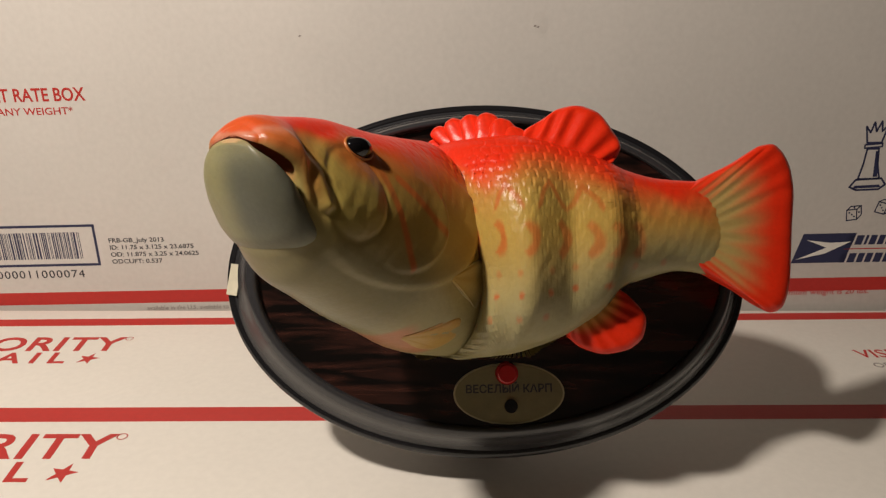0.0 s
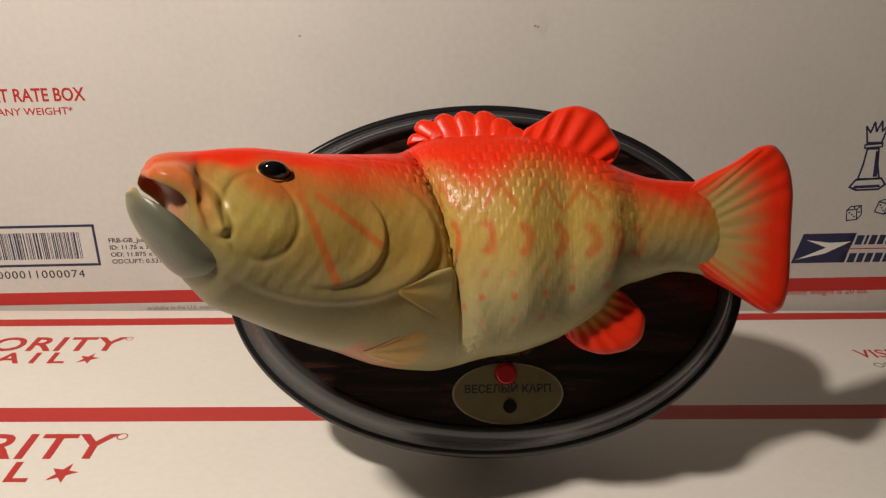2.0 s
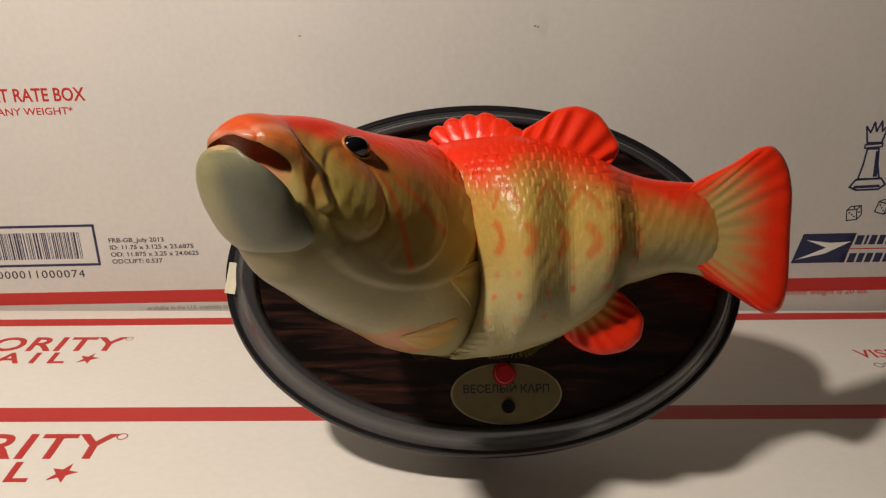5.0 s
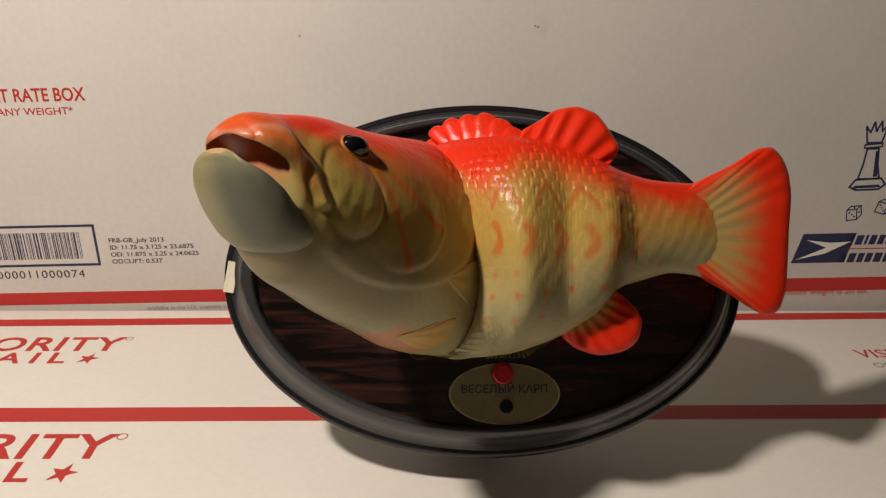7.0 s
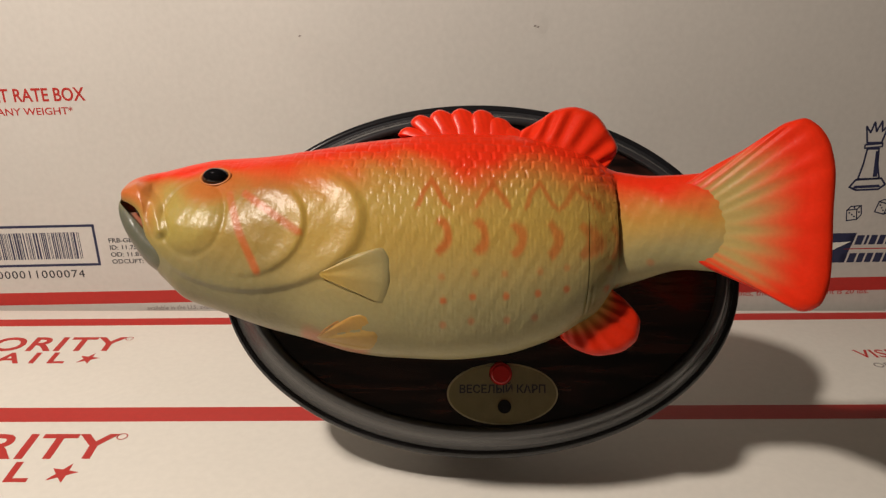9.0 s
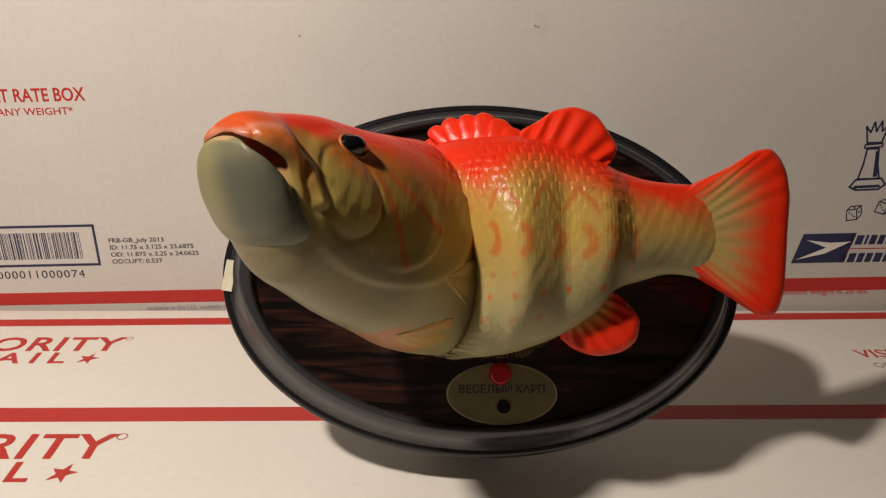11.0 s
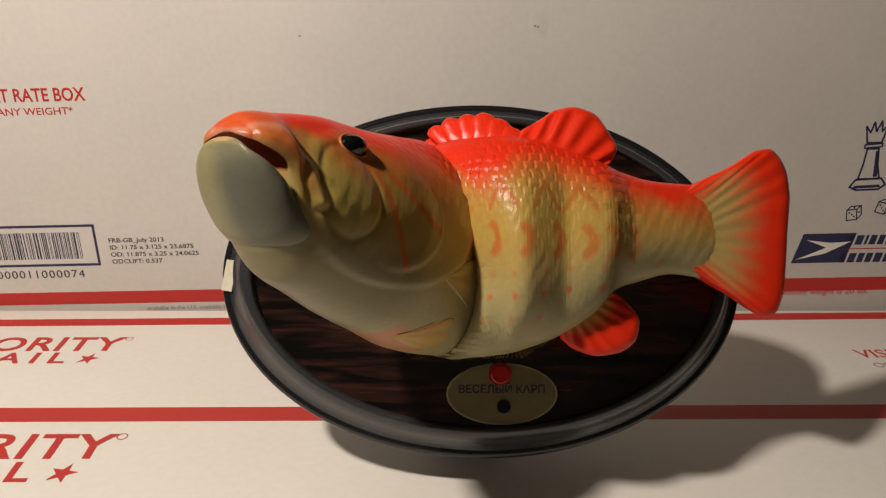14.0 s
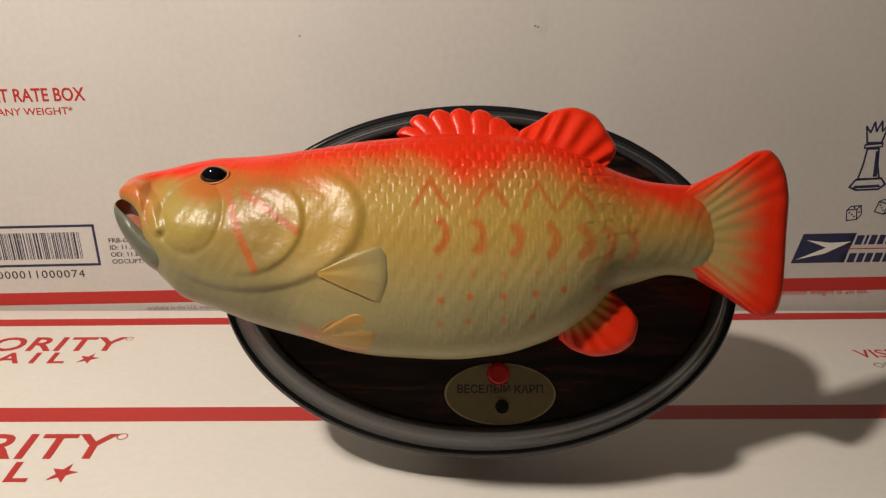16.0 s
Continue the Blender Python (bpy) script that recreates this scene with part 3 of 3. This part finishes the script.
def fin(name, base, edge, thick0, thick1, rays, paint, parent, label="", ns=70, nt=14, z0=0.0, ridge=0.5, lean=0.0, drape=False):
    """A fin between its root line and its free edge (mm), with raised rays; a closed soft-edged blade."""
    def along(points, s):
        p = np.array(points, float)
        k = np.linspace(0, 1, len(p))
        return np.stack((smooth_curve(list(zip(k, p[:, 0])))(s), smooth_curve(list(zip(k, p[:, 1])))(s)), -1)
    s = np.linspace(0, 1, ns)
    a, b = along(base, s), along(edge, s)
    v, col = [], []
    for face in (1, -1):
        for i in range(ns):
            for t in np.linspace(0, 1, nt):
                p = a[i] * (1 - t) + b[i] * t
                rim = min(1.0, math.sqrt(max(0.0, 1 - t)) * 3) * min(1.0, math.sqrt(max(0.0, min(s[i], 1 - s[i]))) * 5 + 0.15)
                th = (thick0 * (1 - t) + thick1 * t) * rim + ridge * rim * math.sin(2 * math.pi * rays * s[i]) * min(1, t * 3)
                zm = flank(p[0], p[1]) + z0 if drape else z0
                v.append((p[0], p[1], zm + lean * t + face * max(th, 0.02)))
                col.append((*paint(s[i], t), 1))
    f, m = [], ns * nt
    for i in range(ns - 1):
        for k in range(nt - 1):
            q = (i * nt + k, (i + 1) * nt + k, (i + 1) * nt + k + 1, i * nt + k + 1)
            f.append(q)
            f.append(tuple(m + e for e in q[::-1]))
        for k in (0, nt - 1):
            q = (i * nt + k, (i + 1) * nt + k, m + (i + 1) * nt + k, m + i * nt + k)
            f.append(q if k else q[::-1])
    for i in (0, ns - 1):
        for k in range(nt - 1):
            q = (i * nt + k, i * nt + k + 1, m + i * nt + k + 1, m + i * nt + k)
            f.append(q if i else q[::-1])
    ob = mesh_object(name, in_place(np.array(v)), f, M_RUBBER, parent, label, True, col)
    bm = bmesh.new()
    bm.from_mesh(ob.data)
    bmesh.ops.recalc_face_normals(bm, faces=bm.faces)
    bm.to_mesh(ob.data)
    bm.free()
    return ob


# the skin of the flank: patches of 0.9 mm by about 2 mm that slide on one another where it folds
NECK = np.linspace(30.0, -33.0, 71)
TAIL = np.linspace(43.0, 30.0, 15)
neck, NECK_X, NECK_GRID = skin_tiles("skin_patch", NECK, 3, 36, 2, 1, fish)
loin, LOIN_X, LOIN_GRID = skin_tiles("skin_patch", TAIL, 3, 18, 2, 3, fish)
tail_at = np.linspace(43.0, 74.0, 63)
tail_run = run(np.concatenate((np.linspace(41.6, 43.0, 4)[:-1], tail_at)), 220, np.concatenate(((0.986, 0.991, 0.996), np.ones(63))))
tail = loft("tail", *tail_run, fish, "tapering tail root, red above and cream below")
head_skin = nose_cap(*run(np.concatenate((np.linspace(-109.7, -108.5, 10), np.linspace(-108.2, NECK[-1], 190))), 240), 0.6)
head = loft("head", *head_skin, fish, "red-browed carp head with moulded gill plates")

# ---- jaw, a scoop that hinges under the head ----
J_TOP = smooth_curve([(-113.0, 19.0), (-112.5, 20.1), (-110.0, 20.4), (-104.5, 18.2), (-99.5, 13.6), (-92, 7)])
J_LOW = smooth_curve([(-113.0, 17.4), (-112.5, 14.6), (-111.0, 10.8), (-108.0, 6.0), (-104.5, 1.8), (-100.5, -2.0), (-96.5, -3.6), (-92, -2.2)])
J_WIDE = smooth_curve([(-113.0, 4.2), (-112.5, 7.4), (-111.0, 10.4), (-108.4, 13.0), (-104, 15.0), (-98, 15.4), (-92, 14.8)])


def jaw_paint(x, y, z):
    """Pale chin with a dark grey patch on its near side, a peach lip and a pinkish inside."""
    f = (y - J_LOW(x)) / np.maximum(J_TOP(x) - J_LOW(x), 0.5)
    r = np.abs(z) / (FLAT * J_WIDE(x) + 0.1)
    col = blend(np.broadcast_to(PALE * np.array((0.82, 0.90, 1.0)), x.shape + (3,)), CREAM, 0.35 * step(0.4, 0.9, f))
    grey_patch = (1 - step(4, 13, np.hypot((x + 105) * 0.75 + (y - 8) * 0.3, (y - 8) * 0.8))) * step(-6, 3, z)
    col = blend(col, np.array((0.11, 0.115, 0.095)), 0.85 * grey_patch)
    col = blend(col, np.array((0.60, 0.38, 0.20)), 0.8 * step(0.86, 0.96, f))
    return blend(col, SKIN * 1.1, (r < 0.80) * step(0.5, 0.6, f) * step(-112.0, -111.2, x))


def build_jaw():
    x = np.concatenate((np.linspace(-113.0, -112.0, 16), np.linspace(-111.6, -92, 44)))
    r = ring_points(x, 160, J_TOP, J_LOW, J_WIDE, bumps=False, boxy=0.0)
    w = FLAT * J_WIDE(r[..., 0])
    dip = step(0.95, 0.78, np.abs(r[..., 2]) / w) * (r[..., 1] > (J_TOP(r[..., 0]) + J_LOW(r[..., 0])) / 2)
    r[..., 1] -= 5.0 * dip * step(-112.3, -110.6, r[..., 0])
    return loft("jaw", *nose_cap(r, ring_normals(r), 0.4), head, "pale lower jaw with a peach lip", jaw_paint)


jaw = build_jaw()


def build_eye(side):
    x, y = -80.0, 25.6
    z = flank(x, y)
    bm = bmesh.new()
    bmesh.ops.create_uvsphere(bm, u_segments=32, v_segments=20, radius=0.0043)
    bmesh.ops.scale(bm, vec=(1, 0.70, 1), verts=bm.verts)
    ring = bmesh.new()
    n, m = 40, 10
    rows = [[ring.verts.new(((4.35 + 0.4 * math.cos(b)) * MM * math.cos(a), (4.35 + 0.4 * math.cos(b)) * 0.70 * MM * math.sin(a), 0.4 * MM * math.sin(b))) for b in np.linspace(0, 2 * np.pi, m, endpoint=False)] for a in np.linspace(0, 2 * np.pi, n, endpoint=False)]
    for i in range(n):
        for k in range(m):
            ring.faces.new((rows[i][k], rows[(i + 1) % n][k], rows[(i + 1) % n][(k + 1) % m], rows[i][(k + 1) % m]))
    ex, ey, ez = in_place((x, y, side * (z - 0.5)))
    at = pose(ex, ey, ez, -28 if side > 0 else 208, -8 if side > 0 else 8, 0)
    eye = part("eye", bm, M_EYE, head, "glossy black eye", True)
    eye.matrix_local = at
    lid = part("eye_ring", ring, M_EYE_RING, head, "amber ring around the eye", True)
    lid.matrix_local = at @ pose(0, 0, 0.0014)


build_eye(1)
build_eye(-1)


# ---- fins ----
def red_fin(s, t):
    k = 0.10 * math.sin(40 * s) * t
    return tuple(RED * (1 + k))


def fan_fin(s, t):
    edge = max(t, abs(s - 0.5) * 2.0 - 0.15)
    streak = 0.10 * math.sin(2 * math.pi * 13 * s + 0.8) * (1 - t)
    c = blend(PALE * 0.5 + CREAM * 0.55, RED, float(step(0.22, 0.80, edge + streak)))
    return tuple(c)


def anal_fin(s, t):
    return tuple(blend(CREAM, RED * 0.9, float(step(0.0, 0.55, t))))


def pale_fin(s, t):
    return tuple(blend(CREAM, PALE, t))


def pink_fin(s, t):
    return tuple(blend(CREAM, np.array((0.60, 0.20, 0.09)), float(0.35 * step(0.5, 0.0, s) + 0.10)))


fin("tail_fin", [(60, 26.0), (64, 20), (66, 14), (64, 8), (60, 3.5)], [(66.0, 29.6), (77, 35.2), (86.6, 41.0), (90.4, 41.6), (94.0, 38.8), (96.4, 33.0), (97.0, 26.4), (95.9, 15), (95.2, 6), (94.2, -3), (91.4, -10.0), (87.4, -11.6), (77.5, -5.8), (66.0, 0.4)], 4.4, 1.5, 13, fan_fin, tail, "red-edged fan tail fin with raised rays", ns=150, nt=24, ridge=0.13)
fin("rear_dorsal_fin", [(10, 41), (20, 38), (30, 34), (38, 30)], [(11.4, 44.3), (17.7, 48.2), (23.1, 51.6), (28.5, 52.6), (34.8, 50.7), (39.5, 45), (42.0, 39.4), (40.2, 35.0), (38.5, 33)], 5.0, 1.6, 7, red_fin, fish, "bright red rear dorsal fin with raised rays", ns=110)
fin("anal_fin", [(24, -17), (29, -13), (34, -9), (39, -4)], [(24.5, -20.2), (29.0, -23.6), (35.9, -25.4), (42.0, -24.3), (47.2, -19.5), (48.0, -14.5), (44.5, -8.8), (40.2, -5.2)], 4.5, 1.5, 8, anal_fin, fish, "red-tipped anal fin with raised rays", ns=110, ridge=0.18)

SPINES = ((-24.6, 46.2, -16.5), (-20.6, 50.2, -12.5), (-14.5, 52.0, -8), (-8.0, 52.5, -3), (-1.6, 52.2, 1.5), (3.6, 49.8, 6), (7.6, 46.8, 10))
spiny = []
for i, (tx, ty, bx) in enumerate(SPINES):
    near_top = [(abs(NECK_X[r] - bx), ob) for ob, r, c in neck if min(c, 240 - c) < 4]
    owner = fish if bx > 8 else min(near_top, key=lambda e: e[0])[1]
    w = 5.6
    spiny.append(fin("dorsal_spine", [(bx - w, 41), (bx, 41.5), (bx + w, 41)], [(bx - w - 0.2, 42.0), (tx - 2.4, ty - 3.6), (tx - 1.0, ty - 1.5), (tx + 0.8, ty - 0.9), (tx + 3.4, ty - 1.7), (tx + 5.4, ty - 3.6), (bx + w + 0.6, 42.0)], 4.2, 1.5, 1, red_fin, owner, "bright red scalloped fin ray", ns=30, nt=12))
    if owner is not fish:
        spiny[-1].matrix_parent_inverse = Matrix.Translation(-owner.location)
fin("pectoral_fin", [(-47, -2.2), (-46.5, -2.8), (-46, -3.6)], [(-43, 0.4), (-36, 3.2), (-29.0, 5.2), (-26.2, 1.0), (-26.0, -5), (-28.0, -11), (-32, -9.4), (-40, -6.6)], 1.7, 1.2, 4, pale_fin, head, "cream pectoral fin", ns=70, z0=-0.7, ridge=0.15, lean=0.2, drape=True)
fin("pelvic_fin", [(-49, -20.6), (-48.6, -21), (-48, -21.6)], [(-46.5, -18.2), (-40, -14.6), (-34, -13.0), (-29.2, -16.5), (-28.4, -20), (-30, -24.0), (-36, -24.5), (-43, -23.2)], 2.2, 1.8, 4, pink_fin, head, "cream pelvic fin flushed pink", ns=70, z0=-1.5, ridge=0.15, lean=0.2, drape=True)


# ---- movement ----
HINGE = Vector((-0.0225, 0.008, 0.030))


def head_pose(q):
    """The head swung out by the share q."""
    turn = Vector((3.0, 57.5, -5.6)) * q
    m = Matrix.Rotation(radians(turn.length), 4, turn if q else Vector((0, 1, 0)))
    return Matrix.Translation(HINGE + Vector((-0.0016, 0.0012, -0.0065)) * q**0.7 - Vector((0, 0.018 * q * (1 - q), 0))) @ m @ Matrix.Translation(-HINGE)


START = 44.0                       # where the bending flank begins


def swells(v):
    """How the flank turns at the station v, in degrees: two swells with a hollow between them."""
    back = 24.0 * step(44.0, 41.0, v) * step(34.0, 38.0, v)
    dip = 22.0 * step(38.5, 32.5, v) * step(20.5, 25.5, v)
    return back - dip + 25.0 * step(25.0, 19.5, v) * step(7.0, 12.5, v)


def plunge(v):
    """The turn down into the fold behind the gill."""
    return -46.0 * step(13.0, 0.0, v) * (1 - 0.8 * step(-13.0, -24.0, v))


def glide(turn, q, v):
    """Shift along and out of the plaque, in mm, at the stations v of a line that turns so."""
    at = np.arange(START, -40.0, -0.25)
    a = np.radians(turn(at) * q)
    return np.interp(v, at[::-1], np.cumsum(0.25 * (1 - np.cos(a)))[::-1]), np.interp(v, at[::-1], np.cumsum(0.25 * np.sin(a))[::-1])


def folded(q, stations, grid):
    """The skin's grid, in the plaque's metres, when the head is swung out by the share q."""
    rest = in_place(grid)
    y = grid[..., 1]
    mid = step(41, 19, y) * step(-25, -8, y)
    deep = 0.25 + 0.75 * step(-26, 2, y)
    out = rest.copy()
    for turn, amount, share in ((swells, mid, q), (plunge, deep, q * q)):
        dx, dz = glide(turn, share, stations)
        out[..., 0] += dx[:, None] * amount * SIZE * MM
        out[..., 2] += dz[:, None] * amount * SIZE * MM
    m = np.array(head_pose(q))
    u = step(-9.0, -33.0, stations)[:, None, None]
    return out * (1 - u) + (rest @ m[:3, :3].T + m[:3, 3]) * u


def frames(grid):
    """The stretched frame on the grid at each place: along, around and out."""
    a = np.gradient(grid, axis=0)
    b = (np.roll(grid, -1, 1) - np.roll(grid, 1, 1)) / 2
    n = np.cross(a, b)
    n = n / (np.linalg.norm(n, axis=-1, keepdims=True) + 1e-12)
    return np.stack((a, b, n * 0.001), -1)


def patch_poses(made, stations, grid, shares):
    """The pose of each patch for each share of the swing: {share: [matrix of each patch]}."""
    still = frames(in_place(grid))
    poses = {}
    for q in set(shares):
        now = folded(q, stations, grid)
        moved = frames(now)
        out = []
        for ob, r, c in made:
            u, _, w = np.linalg.svd(moved[r, c] @ np.linalg.inv(still[r, c]))
            turn = u @ np.diag((1.0, 1.0, np.linalg.det(u @ w))) @ w
            m = np.eye(4)
            m[:3, :3], m[:3, 3] = turn, now[r, c]
            out.append(Matrix([[float(e) for e in row] for row in m]))
        poses[q] = out
    return poses


def tail_pose(r, x):
    """The skin at the station x before the tail: bent evenly inwards, or outwards with a crease in front of the tail."""
    m = Matrix.Identity(4)
    for j in range(14):
        at = 30.0 + 13.0 * (j + 0.5) / 14
        if at > x + 0.3:
            break
        share = float(np.interp(j / 13 * 5, range(6), (-0.45, -0.30, 0.10, 0.45, 0.65, 0.55))) * 6 / 14 if r > 0 else 1 / 14
        p = Vector((at * MM, 0.015, SPINE * MM))
        turn = Matrix.Rotation(-r * radians(11) * share, 4, Vector((0, 1, 0))) @ Matrix.Rotation(max(r, 0) * radians(1.0) / 14, 4, Vector((0, 0, 1)))
        m = m @ Matrix.Translation(p) @ turn @ Matrix.Translation(-p)
    return m


def jaw_pose(o):
    p = Vector((-0.088, 0.0035, SPINE * MM))
    return Matrix.Translation(p + Vector((0.0010, 0, 0))) @ Matrix.Rotation(radians(12.5) * o - radians(4), 4, Vector((0, 0, 1))) @ Matrix.Translation(-p)


def motions():
    drift = ((0, 0), (0.5, 0), (1.0, 0.10), (4.0, 0.16), (6.5, 0.5), (8.5, 0.52), (9.2, 0.78), (11.5, 0.80), (15.4, 0.80), (16.0, 1.0))
    walk(fish, [(t, FISH_POSE @ pose(-0.0020 * s, 0, 0, 0, 0, -1.2 * s)) for t, s in drift])
    turns = ((0, 1), (0.5, 1), (0.58, 0.78), (0.65, 0.55), (0.72, 0.30), (0.8, 0.06), (0.9, 0), (1.8, 0), (1.9, 0.32), (2.0, 0.60), (2.1, 0.76), (2.2, 0.85), (2.3, 0.88), (2.5, 0.94), (3.0, 1), (8.5, 1),
             (8.55, 0.78), (8.6, 0.5), (8.65, 0.22), (8.7, 0), (9.3, 0), (9.4, 0.25), (9.5, 0.5), (9.6, 0.7), (9.8, 0.88), (10.2, 1), (15.5, 1), (15.58, 0.85), (15.65, 0.66), (15.72, 0.43), (15.8, 0.2), (15.87, 0.07), (15.95, 0), (16, 0))
    poses = patch_poses(neck, NECK_X, NECK_GRID, [q for t, q in turns])
    for i, (patch, r, c) in enumerate(neck):
        walk(patch, [(t, poses[q][i]) for t, q in turns])
    walk(head, [(t, head_pose(q)) for t, q in turns])
    swings = ((0, -1), (1.15, -1), (1.2, -0.5), (1.3, 1.5), (1.4, 1.9), (1.53, 1.9), (1.6, -0.9), (1.7, -1), (8.7, -1), (8.8, 0.9), (8.9, 1.9), (9.1, 1.9), (9.2, -0.9), (9.3, -1), (16, -1))
    times = sorted({t for t, q in turns} | {t for t, r in swings})
    both = [(t, float(np.interp(t, *zip(*turns))), float(np.interp(t, *zip(*swings)))) for t in times]
    poses = patch_poses(loin, LOIN_X, LOIN_GRID, [q for t, q, r in both])
    for i, (patch, row, c) in enumerate(loin):
        walk(patch, [(t, tail_pose(r, float(LOIN_X[row])) @ poses[q][i]) for t, q, r in both])
    walk(tail, [(t, tail_pose(r, 44.0)) for t, r in swings])
    singing = [(0, 0.1), (0.3, 0.2), (0.6, 0), (1.9, 0), (2.0, 0.65), (2.1, 0.6), (2.2, 0.5), (2.3, 0.6), (2.4, 0.7), (2.5, 0.7), (2.6, 0.4), (2.7, 0.6), (2.8, 0.7), (2.9, 0.2), (3.0, 0.7),
               (3.1, 0.15), (3.2, 0.8), (3.3, 0.1), (3.4, 0.8), (3.5, 0.4), (3.6, 0.5), (3.7, 0.2), (3.8, 0.8), (3.9, 0.8), (4.0, 0.3), (4.1, 0.8), (4.2, 0.5)]
    singing += [(4.3 + 0.2 * i, (0.1, 0.8, 0.4, 0.9, 0.2)[i % 5]) for i in range(10)]
    singing += [(6.3, 0.7), (6.4, 0.4), (6.5, 0.7), (6.6, 0.4), (6.7, 0.7), (6.8, 0.4), (6.9, 0.25), (7.0, 0.8), (7.1, 0.2), (7.2, 0.8), (7.3, 0.8), (7.4, 0.1), (7.5, 0.1), (7.6, 0.8),
                (7.7, 0.7), (7.8, 0.3), (7.9, 0.2), (8.0, 0.9), (8.1, 0.9), (8.2, 0.15), (8.3, 0.9), (8.4, 0.9), (8.5, 0.8), (8.6, 0.2), (8.7, 0), (9.4, 0), (9.6, 0.4)]
    singing += [(9.8 + 0.2 * i, (0.8, 0.2, 0.7, 0.9, 0.1)[i % 5]) for i in range(7)]
    singing += [(11.3, 0.7), (11.4, 0.15), (11.5, 0.9), (11.6, 0.7), (11.7, 0.7), (11.8, 0.5), (11.9, 0.9), (12.0, 0.25), (12.1, 0.5), (12.2, 0.5), (12.3, 0.2), (12.4, 1), (12.5, 0.05),
                (12.7, 0.05), (12.8, 1), (12.9, 0.05), (13.0, 0.8), (13.1, 0.4), (13.2, 0.15), (13.3, 0.9), (13.4, 0.3), (13.5, 0.9), (13.6, 0.3), (13.7, 0.9), (13.8, 0.8), (13.9, 0.9),
                (14.0, 0.25), (14.1, 0.6), (14.2, 0.35), (14.3, 0.25), (14.4, 1), (14.5, 0.05), (14.6, 0.7), (14.7, 0.9), (14.8, 0.7), (14.9, 0.4), (15.0, 0.8), (15.1, 0.15), (15.2, 0.8),
                (15.3, 0.9), (15.4, 0.1), (15.5, 0.7), (15.7, 0.2), (15.8, 0.4), (16.0, 0.3)]
    walk(jaw, [(t, jaw_pose(o)) for t, o in singing])


motions()
